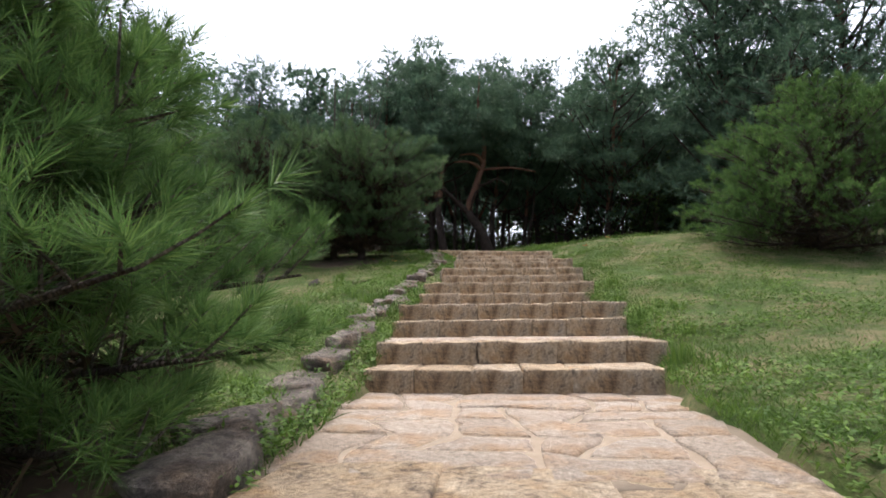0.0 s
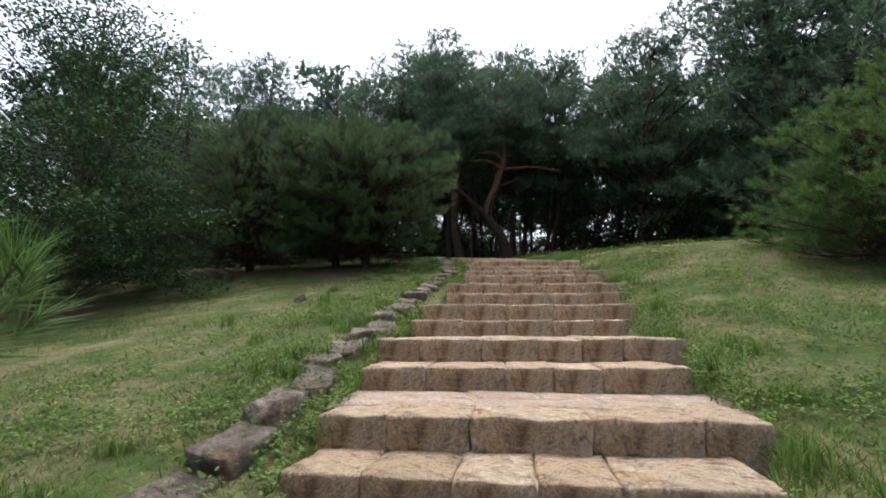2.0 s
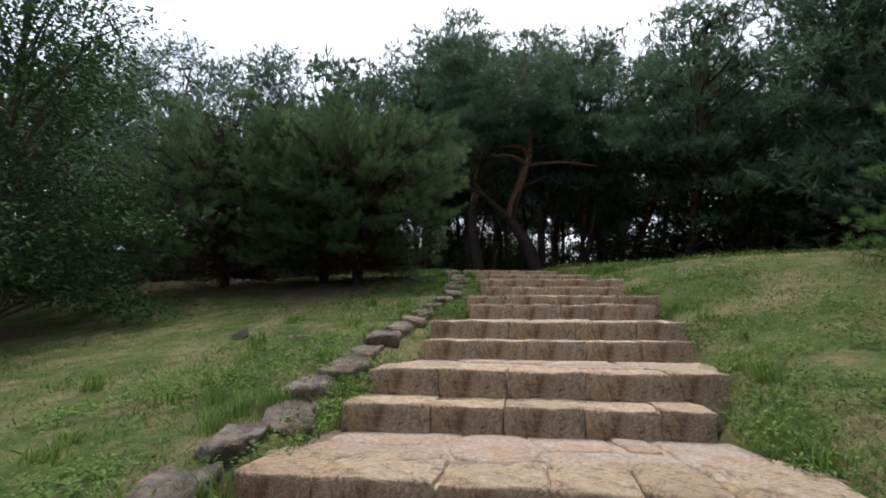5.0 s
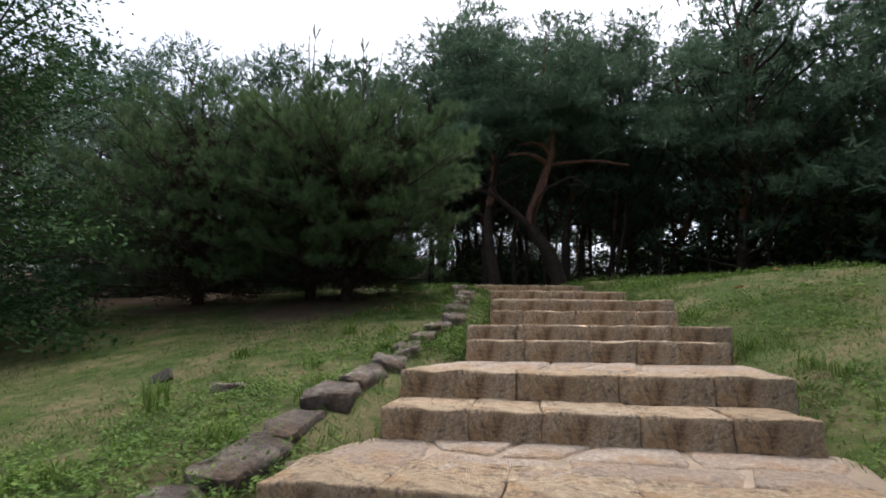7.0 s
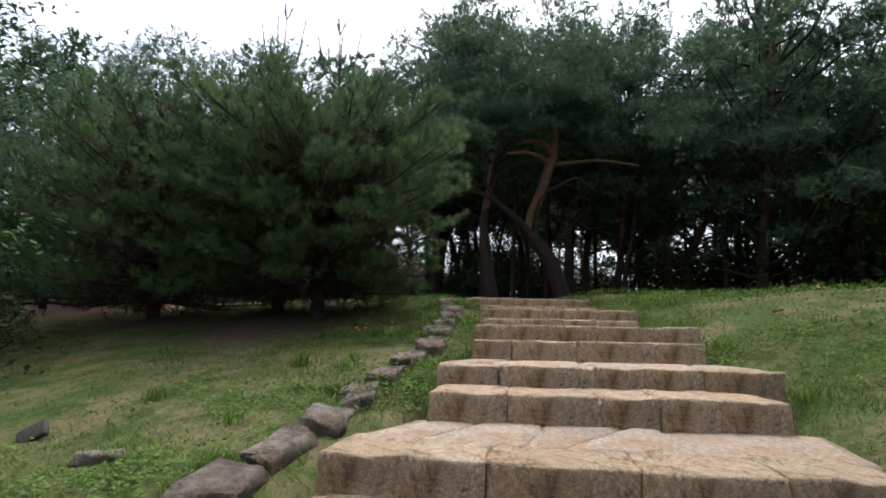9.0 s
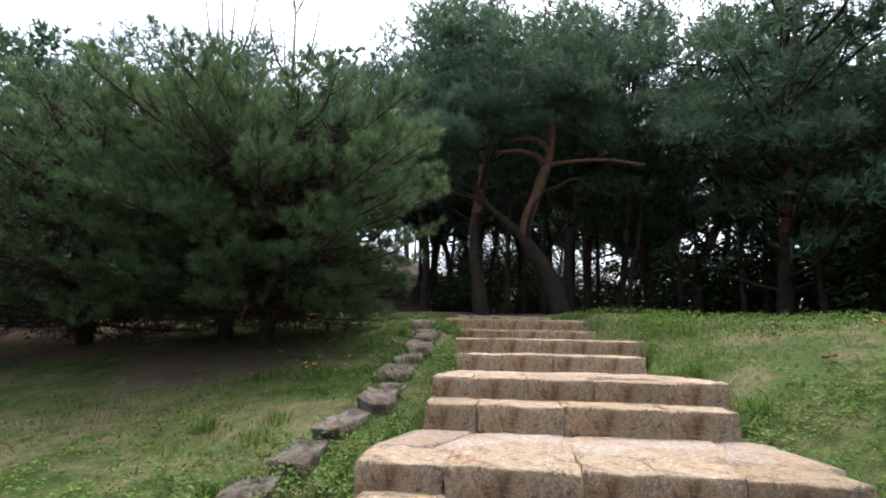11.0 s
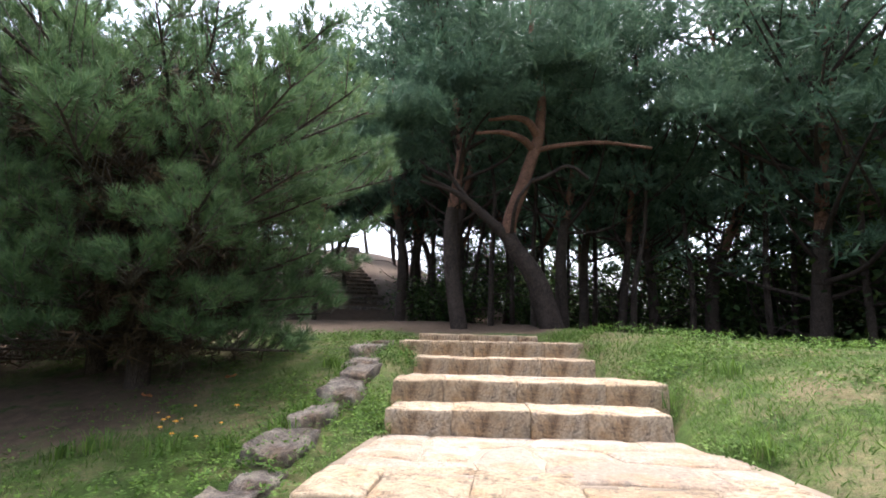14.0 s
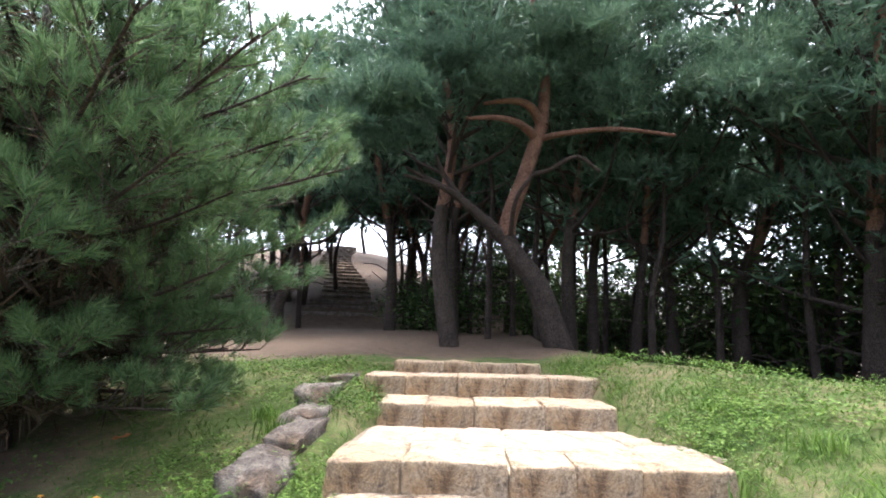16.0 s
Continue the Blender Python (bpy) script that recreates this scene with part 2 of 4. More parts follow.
def slope(x, y):
    """The height of the lawn and the wood's floor."""
    z = float(np.interp(y, LINE_Y, LINE_Z))
    xl, xr = left_end(y), right_end(y)
    if x < xl:
        d = xl - x
        fall = 0.035 + 0.065 * smooth((14.5 - y) / 6)
        z += 0.05 * smooth(d / 0.6) - fall * max(0, min(d, 22) - 0.8) * smooth((26 - y) / 8)
    elif x > xr:
        d = x - xr
        up = z + (0.42 + 0.6 * smooth((y - 7) / 5)) * (1 - math.exp(-d / 2.0))
        z = soft_min(up, 3.22 - 0.02 * d + 0.38 * math.exp(-d / 1.6) * smooth((y - 15) / 2) - 0.1 * max(0, y - 16) * (1 - math.exp(-d / 2.5)), 0.4)
        if y > 18:
            w = smooth((y - 19) / 7) * smooth((d - 1.2) / 6)
            z = z * (1 - w) + (3.3 - 0.10 * (min(y, 40) - 18) - 0.03 * min(d, 30)) * w
    # the wooded hill that carries the far stairs
    s = (x + 5.6) * HILL.x + (y - 29.0) * HILL.y
    across = (x + 5.6) * HILL.y - (y - 29.0) * HILL.x
    s += 1.5
    rise = 0.0 if s < 0 else 0.295 * min(s, 24) + 0.03 * min(max(0, s - 24), 20)
    z += rise * (math.exp(-(across / 12) ** 2) if across > 0 else math.exp(-(across / 26) ** 2))
    z += 0.05 * noise.noise((x * 0.35, y * 0.35, 3.1)) + 0.018 * noise.noise((x * 1.6, y * 1.6, 7.7))
    return z


def bare(x, y):
    """How bare the soil is: the trodden place above the steps, the wood's floor, the ground under the pines."""
    b = smooth((y - 17.2 - 0.15 * max(0, x - 1.5) ** 1.2 + 0.4 * max(0, -1.2 - x)) / 1.6)
    for cx, cy, r in ((-3.4, 13.9, 1.5), (-6.4, 14.8, 1.4), (-2.55, 0.55, 0.9), (-8.7, 10.8, 1.0)):
        b = max(b, 0.56 * smooth((r + 0.6 - math.hypot(x - cx, y - cy)) / 1.0))
    if x < -8:
        b = max(b, 0.75 * smooth((y - 14 - 0.1 * abs(x)) / 3))
    return b


def spaced(lo, hi, step, far):
    line = list(np.arange(lo, hi + 1e-6, step))
    gap = step
    while line[-1] < far:
        gap *= 1.28
        line.append(line[-1] + gap)
    gap = step
    while line[0] > -far:
        gap *= 1.28
        line.insert(0, line[0] - gap)
    return line


def build_ground():
    xs, ys = spaced(-9, 9, 0.22, 600), spaced(-4, 28, 0.22, 600)
    verts, soil = [], []
    for y in ys:
        xl, xr = left_end(y), right_end(y)
        for x in xs:
            z = slope(x, y)
            if xl - 0.02 < x < xr + 0.02 and -5 < y < 17.4:
                z -= 0.34
            verts.append((x, y, z))
            soil.append(bare(x, y))
    w = len(xs)
    i = np.arange((len(ys) - 1) * w).reshape(len(ys) - 1, w)[:, :-1].ravel()
    faces = np.stack([i, i + 1, i + w + 1, i + w], -1)
    ob = mesh_part("ground", verts, faces, M_GROUND, smooth=True)
    a = ob.data.attributes.new("bare", "FLOAT", "POINT")
    a.data.foreach_set("value", np.array(soil, dtype=np.float32))
    tagged(ob, "green lawn slope with straw patches and bare soil under pines", "ground", kind="structure")


build_ground()

# ---- stone steps ----
rng = random.Random(11)


def rough_block(w, dpt, h, seed, bevel=0.016, rough=0.015, cuts=4, slant=0.0):
    """A hewn block: origin at its front top edge's middle, y to the back."""
    bm = bmesh.new()
    bmesh.ops.create_cube(bm, size=1)
    bmesh.ops.scale(bm, vec=(w, dpt, h), verts=bm.verts)
    bmesh.ops.bevel(bm, geom=list(bm.edges), offset=bevel, segments=2, affect="EDGES", profile=0.6)
    long = [e for e in bm.edges if e.calc_length() > max(0.12, 0.3 * min(w, dpt))]
    bmesh.ops.subdivide_edges(bm, edges=long, cuts=cuts, use_grid_fill=True)
    for v in bm.verts:
        p = v.co * 4.5 + Vector((seed * 7.3, seed * 3.1, seed))
        q = v.co * 14 + Vector((seed, seed * 5.1, seed * 2))
        v.co += noise.noise_vector(p) * rough + noise.noise_vector(q) * rough * 0.75
        v.co.z += slant * v.co.x
    bmesh.ops.translate(bm, vec=(0, dpt / 2, -h / 2), verts=bm.verts)
    for f in bm.faces:
        f.smooth = True
    return bm


def build_step(k):
    y, z, xl, xr, turn = STEPS[k]
    below = STEPS[k - 1][1] if k else z - 0.2
    cx = (xl + xr) / 2
    st = thing("stone_step", (cx, y, z), "worn tan granite step of hewn blocks with dark stains", "step", "stone steps up the slope")
    st.rotation_euler.z = radians(turn)
    depth = 0.5 if k + 1 == len(STEPS) else STEPS[k + 1][0] - y + 0.12 if k % 2 == 0 else 0.6
    w = xr - xl
    count = max(4, round(w / 0.52))
    cuts = [0.0]
    for i in range(count):
        cuts.append(cuts[-1] + rng.uniform(0.65, 1.45))
    cuts = [c / cuts[-1] * w - w / 2 for c in cuts]
    for i in range(count):
        bw = cuts[i + 1] - cuts[i]
        bm = rough_block(bw - 0.004, depth, z - below + 0.22, k * 17 + i, slant=rng.uniform(-0.012, 0.012))
        b = part("block", bm, M_STEP, st)
        b.location = ((cuts[i] + cuts[i + 1]) / 2, rng.uniform(-0.022, 0.022), rng.uniform(-0.007, 0.007))
    bm = rough_block(w - 0.06, depth - 0.05, z - below + 0.2, k * 31 + 5, 0.03, 0.004)
    part("mortar", bm, M_SAND, st, "sandy mortar between the blocks").location = (0, 0.036, -0.036)


for k in range(len(STEPS)):
    build_step(k)


def polygon_slab(poly, thick, seed):
    """A flat stone from its outline, with a worn, rounded rim."""
    bm = bmesh.new()
    c = Vector((sum(p[0] for p in poly) / len(poly), sum(p[1] for p in poly) / len(poly)))
    rings = []
    for inset, dz in ((0.0, -thick), (0.0, -0.016), (0.012, -0.005), (0.03, 0.0)):
        ring = []
        for x, y in poly:
            d = Vector((x, y)) - c
            d = d * max(0.2, 1 - inset / max(d.length, 0.05))
            ring.append(bm.verts.new((c.x + d.x, c.y + d.y, dz + 0.006 * noise.noise((x * 6 + seed, y * 6, seed)))))
        rings.append(ring)
    mid = []
    for x, y in poly:
        d = (Vector((x, y)) - c) * 0.5
        mid.append(bm.verts.new((c.x + d.x, c.y + d.y, 0.012 * noise.noise((c.x + d.x * 3, d.y * 3, seed * 1.7)))))
    rings.append(mid)
    top = bm.verts.new((c.x, c.y, 0.006 * noise.noise((seed, c.x, c.y))))
    n = len(poly)
    for a, b in zip(rings, rings[1:]):
        for i in range(n):
            bm.faces.new((a[i], a[(i + 1) % n], b[(i + 1) % n], b[i]))
    for i in range(n):
        bm.faces.new((mid[i], mid[(i + 1) % n], top))
    for f in bm.faces:
        f.smooth = True
    bmesh.ops.recalc_face_normals(bm, faces=bm.faces)
    return bm


def build_landing(k):
    """The flags between step k and the next one."""
    y0, z0, xl0, xr0, t0 = STEPS[k]
    y1, z1, xl1, xr1, t1 = STEPS[k + 1]
    base = z1 - (0.2 if k % 2 else 0.19)
    a0, a1 = math.tan(radians(t0)), math.tan(radians(t1))
    xl0, xr0, xl1, xr1 = xl0 + 0.02, xr0 + 0.02, xl1 - 0.02, xr1 + 0.12

    def at(u, v):
        x0, x1 = xl0 + u * (xr0 - xl0), xl1 + u * (xr1 - xl1)
        ya = y0 + 0.42 + a0 * (x0 - (xl0 + xr0) / 2)
        yb = y1 + 0.05 + a1 * (x1 - (xl1 + xr1) / 2)
        return x0 + (x1 - x0) * v, ya + (yb - ya) * v

    rise = base - z0
    ob = thing("landing", (0, 0, 0), "trodden landing of irregular tan flagstones set in sandy mortar", "paving", "landings between the steps")
    length = y1 - y0 - 0.42
    if length < 0.15:
        length = 0.15
    rows, cols = max(1, round(length / 0.42)), 6
    grid = {}
    for j in range(rows + 1):
        for i in range(cols + 1):
            u = i / cols + (rng.uniform(-0.055, 0.055) if 0 < i < cols else rng.uniform(-0.02, 0.02))
            v = j / rows + (rng.uniform(-0.2, 0.2) / rows if 0 < j < rows else 0)
            grid[i, j] = (u, v)
    used = set()
    cells = []
    for j in range(rows):
        for i in range(cols):
            if (i, j) in used:
                continue
            w = 2 if i + 1 < cols and (i + 1, j) not in used and rng.random() < 0.35 else 1
            h = 2 if w == 1 and j + 1 < rows and (i, j + 1) not in used and rng.random() < 0.3 else 1
            used |= {(i + p, j + q) for p in range(w) for q in range(h)}
            rim = [(i + p, j) for p in range(w)] + [(i + w, j + q) for q in range(h)] + [(i + w - p, j + h) for p in range(w)] + [(i, j + h - q) for q in range(h)]
            cells.append(rim)
    for s, rim in enumerate(cells):
        pts = [Vector(at(*grid[r])) for r in rim]
        c = sum(pts, Vector((0, 0))) / len(pts)
        fine = []
        for p, q in zip(pts, pts[1:] + pts[:1]):
            for f in (0.0, 0.33, 0.66):
                m = p.lerp(q, f)
                m += Vector((rng.uniform(-0.018, 0.018), rng.uniform(-0.018, 0.018)))
                d = m - c
                if f == 0.0:
                    d *= 0.94
                fine.append(c + d * max(0.5, 1 - 0.014 / max(0.05, d.length)))
        v = sum(grid[r][1] for r in rim) / len(rim)
        bm = polygon_slab([(p.x - c.x, p.y - c.y) for p in fine], 0.06, k * 13 + s)
        flag = part("flagstone", bm, M_FLAG, ob)
        flag.location = (c.x, c.y, z0 + rise * v + 0.004 + rng.uniform(-0.006, 0.008))
        flag.rotation_euler.x = math.atan2(rise, length)
    # the bed in which they lie
    verts = []
    n = 10
    for j in range(n + 1):
        for i in range(n + 1):
            x, y = at(-0.02 + 1.04 * i / n, -0.02 + 1.04 * j / n)
            verts.append((x, y, z0 + rise * (j / n) - 0.008 + 0.006 * noise.noise((x * 5, y * 5, 0))))
    m = len(verts)
    verts += [(x, y, z - 0.2) for x, y, z in verts]
    faces = []
    for j in range(n):
        for i in range(n):
            a = j * (n + 1) + i
            faces.append((a, a + 1, a + n + 2, a + n + 1))
    for i in range(n):
        for a, b in ((i, i + 1), (n * (n + 1) + i + 1, n * (n + 1) + i), ((i + 1) * (n + 1), i * (n + 1)), (i * (n + 1) + n, (i + 1) * (n + 1) + n)):
            faces.append((b, a, a + m, b + m))
    mesh_part("mortar_bed", verts, faces, M_MORTAR, ob, "sandy mortar bed", True)


for k in range(1, len(STEPS) - 1, 2):
    build_landing(k)

# ---- kerb of rocks beside the steps ----


def rock(name, size, seed, place, turn, label, group="", tilt=0.0):
    bm = bmesh.new()
    bmesh.ops.create_cube(bm, size=1)
    bmesh.ops.bevel(bm, geom=list(bm.edges), offset=0.06, segments=1, affect="EDGES")
    bmesh.ops.subdivide_edges(bm, edges=[e for e in bm.edges if e.calc_length() > 0.3], cuts=2, use_grid_fill=True)
    for v in bm.verts:
        v.co += noise.noise_vector(v.co * 1.3 + Vector((seed * 3.3, seed, -seed))) * 0.2
        v.co += noise.noise_vector(v.co * 4 + Vector((seed, seed * 2, seed))) * 0.1
        v.co = Vector((v.co.x * size[0], v.co.y * size[1], v.co.z * size[2]))
    for f in bm.faces:
        f.smooth = abs(f.normal.z) < 0.5
    me = bpy.data.meshes.new(name)
    bm.to_mesh(me)
    bm.free()
    me.materials.append(M_ROCK)
    ob = new(name, me)
    ob.location = place
    ob.rotation_euler = (tilt + rng.uniform(-0.1, 0.1), rng.uniform(-0.12, 0.12), turn)
    return tagged(ob, label, "rock", group)


KERB_Y = [-2.5, 0.5, 2.0, 3.0, 5.0, 8.0, 10.0, 12.0, 14.0, 16.3]
KERB_X = [-1.66, -1.56, -1.58, -1.66, -1.48, -1.14, -0.88, -0.60, -0.62, -1.04]


def build_kerb():
    y = -2.0
    i = 0
    while y < 16.2:
        length = rng.uniform(0.3, 0.72)
        y += length / 2
        x = float(np.interp(y, KERB_Y, KERB_X)) + rng.uniform(-0.08, 0.08)
        h = rng.uniform(0.0, 0.13)
        rock("kerb_stone", (rng.uniform(0.22, 0.34), length * rng.uniform(0.84, 0.96), h + 0.16), i * 1.37 + 2, (x, y, slope(x, y) + h * 0.05 - 0.035), rng.uniform(-0.2, 0.1),
             "rough grey-brown kerb rock half sunk beside the grass", "kerb of rocks beside the steps", 0.12)
        y += length / 2 + rng.uniform(-0.05, 0.05)
        i += 1


build_kerb()

# ---- trees ----
npr = np.random.default_rng(5)


def unit(v):
    return v / np.maximum(1e-6, np.linalg.norm(v, axis=-1, keepdims=True))


def needles(pos, ways, count, length, width, spread=0.75):
    """Shoots: at every place a brush of needles, one triangle each, leaning about the way of its shoot."""
    n = len(pos)
    pos, ways = np.repeat(pos, count, 0), np.repeat(ways, count, 0)
    d = unit(ways + spread * npr.normal(size=(n * count, 3)) * 0.6)
    side = unit(np.cross(d, npr.normal(size=(n * count, 3)))) * (width / 2)
    start = pos + ways * npr.uniform(-0.6, 0.6, (n * count, 1)) * length
    tip = start + d * length * npr.uniform(0.7, 1.15, (n * count, 1))
    verts = np.stack([start - side, start + side, tip], 1).reshape(-1, 3)
    return verts, np.arange(len(verts)).reshape(-1, 3)


def filler(pos, count, length, width):
    """The crowded old twigs and needles inside a crown, as coarse blades."""
    ways = unit(npr.normal(size=(len(pos), 3)) + np.array([0, 0, 0.3]))
    return needles(pos, ways, count, length, width, 1.2)


def joined(a, b):
    return np.concatenate([a[0], b[0]]), np.concatenate([a[1], b[1] + len(a[0])])


def tube(points, radii, sides=8):
    pts = [Vector(p) for p in points]
    verts, faces = [], []
    for i, p in enumerate(pts):
        d = (pts[min(i + 1, len(pts) - 1)] - pts[max(i - 1, 0)]).normalized()
        a = d.orthogonal().normalized() if i == 0 else (a - d * a.dot(d)).normalized()
        b = d.cross(a)
        for s in range(sides):
            w = 2 * math.pi * s / sides
            verts.append(p + (a * math.cos(w) + b * math.sin(w)) * radii[i])
    for i in range(len(pts) - 1):
        for s in range(sides):
            t = (s + 1) % sides
            faces.append((i * sides + s, i * sides + t, (i + 1) * sides + t, (i + 1) * sides + s))
    return [tuple(v) for v in verts], faces


def curve_points(ctrl, n):
    """A smooth line through the control points."""
    c = [Vector(p) for p in ctrl]
    c = [c[0] * 2 - c[1]] + c + [c[-1] * 2 - c[-2]]
    out = []
    for i in range(1, len(c) - 2):
        for j in range(n):
            t = j / n
            out.append(0.5 * ((2 * c[i]) + (c[i + 1] - c[i - 1]) * t + (2 * c[i - 1] - 5 * c[i] + 4 * c[i + 1] - c[i + 2]) * t * t
                              + (3 * c[i] - c[i - 1] - 3 * c[i + 1] + c[i + 2]) * t ** 3))
    out.append(c[-2])
    return out


def join_tubes(list_of):
    verts, faces = [], []
    for v, f in list_of:
        o = len(verts)
        verts += v
        faces += [tuple(q + o for q in face) for face in f]
    return verts, faces


def limb_tubes(limbs, r0, r1, sides=4):
    return join_tubes([tube(p, np.linspace(r0 * k, r1, len(p)), sides) for p, k in limbs])


def brush(pos, ways, count, length, width, stem=0.5, open_out=0.62):
    """Pine shoots: needles set along a short stem, each opening outwards and forwards from it."""
    n = len(pos)
    pos, ways = np.repeat(pos, count, 0), np.repeat(ways, count, 0)
    out = npr.normal(size=(n * count, 3))
    out = unit(out - ways * np.sum(out * ways, axis=1, keepdims=True))
    along = npr.uniform(0.0, 1.0, (n * count, 1))
    d = unit(ways * (0.45 + 0.5 * along) + out * open_out * npr.uniform(0.55, 1.2, (n * count, 1)))
    side = unit(np.cross(d, npr.normal(size=(n * count, 3)))) * (width / 2)
    start = pos + ways * (along - 0.5) * stem * length
    tip = start + d * length * npr.uniform(0.75, 1.12, (n * count, 1)) - np.array([0, 0, 0.05 * length])
    verts = np.stack([start - side, start + side, tip], 1).reshape(-1, 3)
    return verts, np.arange(len(verts)).reshape(-1, 3)


def leading_shoot(tree, foot, height, spread, r, mat):
    """A bare leading shoot with a whorl of rising candles, thinly needled."""
    foot = Vector(foot)
    top = foot + Vector((r.normal() * 0.05, r.normal() * 0.05, height))
    lines = [(curve_points([foot, foot.lerp(top, 0.5), top], 5), 1.2)]
    for k in range(5):
        w = 2 * math.pi * (k + r.uniform(-0.2, 0.2)) / 5
        s0 = foot.lerp(top, 0.48)
        tip = s0 + Vector((math.cos(w) * spread, math.sin(w) * spread, height * r.uniform(0.36, 0.5)))
        mid = s0 + Vector((math.cos(w) * spread * 0.62, math.sin(w) * spread * 0.62, height * 0.12))
        lines.append((curve_points([s0, mid, tip], 5), 0.75))
    for k in range(3):
        w = 2 * math.pi * k / 3 + 0.5
        lines.append((curve_points([top - Vector((0, 0, 0.03)), top + Vector((math.cos(w) * 0.05, math.sin(w) * 0.05, 0.1)), top + Vector((math.cos(w) * 0.09, math.sin(w) * 0.09, 0.22))], 3), 0.5))
    v, f = limb_tubes(lines, 0.028, 0.008, 5)
    tagged(mesh_part("leading_shoot", v, f, M_BARK_GREY, tree, "bare candle-like leading shoots", True), kind="stuff")
    pos, ways = [], []
    for line, _ in lines[1:]:
        for p, q in zip(line[-5:], line[-4:]):
            pos.append(np.array(p.lerp(q, 0.5)))
            ways.append(np.array((q - p).normalized()))
    v, f = brush(np.array(pos), np.array(ways), 22, 0.09, 0.006, 0.8, 0.4)
    mesh_part("leader_needles", v, f, mat, tree)


def bushy_pine(name, base, height, radius, low, seed, mat, label, top=(0.0, 0.0), profile=(0.9, 1.0, 0.95, 0.7, 0.25), whorls=9, boughs=7, twigs=15, shoots=4,
               count=38, length=0.12, width=0.006, droop=0.1, rise=0.3, leaders=(), group="", dead=26, girth=0.1):
    """A young pine, branched to the ground: whorls of boughs, twigs on the boughs, brushes of needles on the twigs; profile is its reach from foot to tip."""
    r = np.random.default_rng(seed)
    tree = thing(name, base, label, "pine tree", group)
    spine = curve_points([(0, 0, -0.2), (top[0] * 0.25, top[1] * 0.25, height * 0.35), (top[0] * 0.7, top[1] * 0.7, height * 0.7), (top[0], top[1], height)], 7)
    v, f = tube(spine, np.linspace(girth, 0.018, len(spine)), 9)
    mesh_part("trunk", v, f, M_BARK, tree, "dark scaly trunk", True)
    limbs, fine, pos, ways, inner = [], [], [], [], []
    for i in range(whorls):
        u = (i + 0.3) / whorls
        reach = radius * float(np.interp(u, np.linspace(0, 1, len(profile)), profile))
        n = boughs if u < 0.7 else max(4, boughs - 2)
        for j in range(n):
            w = 2 * math.pi * (j / n + 0.38 * i) + r.uniform(-0.3, 0.3)
            far = reach * r.uniform(0.72, 1.1)
            z = low + (height - low) * (u + r.uniform(-0.03, 0.03))
            s0 = Vector(spine[min(len(spine) - 1, max(1, int((len(spine) - 1) * z / height)))])
            s0.z = z
            out = Vector((math.cos(w), math.sin(w), 0))
            lift = far * (rise * (0.35 + u) - droop * (1 - u))
            tip = s0 + out * far + Vector((0, 0, lift))
            mid = s0 + out * far * 0.55 + Vector((r.normal() * 0.06, r.normal() * 0.06, lift * 0.3 - 0.03 * far))
            line = curve_points([s0, mid, tip], 6)
            limbs.append((line, 0.45 + 0.55 * far / radius))
            side = Vector((-out.y, out.x, 0))
            # dry filler near the trunk, its dark colour stands in for core shade
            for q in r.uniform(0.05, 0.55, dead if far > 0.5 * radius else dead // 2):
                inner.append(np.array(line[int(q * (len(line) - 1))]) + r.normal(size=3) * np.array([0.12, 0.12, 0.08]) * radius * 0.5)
            m = max(5, int(twigs * (0.4 + 0.6 * far / radius)))
            for k in range(m):
                t = 0.3 + 0.7 * (k + r.uniform(0, 1)) / m
                at_ = line[min(len(line) - 1, int(t * (len(line) - 1)))].lerp(line[min(len(line) - 1, int(t * (len(line) - 1)) + 1)], r.uniform(0, 1))
                way = (out * r.uniform(0.5, 1.0) + side * (1 if k % 2 else -1) * r.uniform(0.2, 1.05) + Vector((0, 0, r.uniform(0.15, 0.75) + 0.35 * u))).normalized()
                ln = (0.16 + 0.3 * far * (1.15 - t)) * r.uniform(0.7, 1.3)
                end = at_ + way * ln + Vector((0, 0, 0.12 * ln))
                fine.append(([at_, at_.lerp(end, 0.55) - Vector((0, 0, 0.03 * ln)), end], 1))
                for h in range(shoots):
                    g = 1.0 - 0.75 * h / shoots * r.uniform(0.6, 1.2)
                    p = at_.lerp(end, g) + Vector(r.normal(size=3) * 0.035)
                    d = way + Vector((0, 0, 0.35 + 0.25 * u)) + Vector(r.normal(size=3) * 0.3)
                    pos.append(np.array(p))
                    ways.append(np.array(d.normalized()))
    for k in range(10):
        w = k * 2.4
        tip = Vector(spine[-1]) + Vector((math.cos(w) * 0.22, math.sin(w) * 0.22, 0.1 + 0.03 * k))
        fine.append(([Vector(spine[-2]), Vector(spine[-1]).lerp(tip, 0.5), tip], 1))
        pos.append(np.array(tip))
        ways.append(np.array((tip - Vector(spine[-2])).normalized()))
    v, f = limb_tubes(limbs, 0.03, 0.007, 5)
    tagged(mesh_part("branchwork", v, f, M_BARK, tree, "thin dark boughs", True), kind="stuff")
    v, f = limb_tubes(fine, 0.008, 0.004, 3)
    tagged(mesh_part("twigwork", v, f, M_BARK_GREY, tree, "thin brown twigs", True), kind="stuff")
    # dead twigs and needles, also there to darken the crown's core like shade
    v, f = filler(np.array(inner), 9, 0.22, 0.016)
    tagged(mesh_part("dead_growth", v, f, M_DEAD_SHADE, tree, "dry brown twigs and needles, coloured dark to deepen the shade inside the crown"), kind="stuff")
    v, f = brush(np.array(pos), np.array(ways), count, length, width)
    mesh_part("crown", v, f, mat, tree, "dense brushes of long green needles")
    for foot, tall, spread in leaders:
        leading_shoot(tree, foot, tall, spread, r, mat)
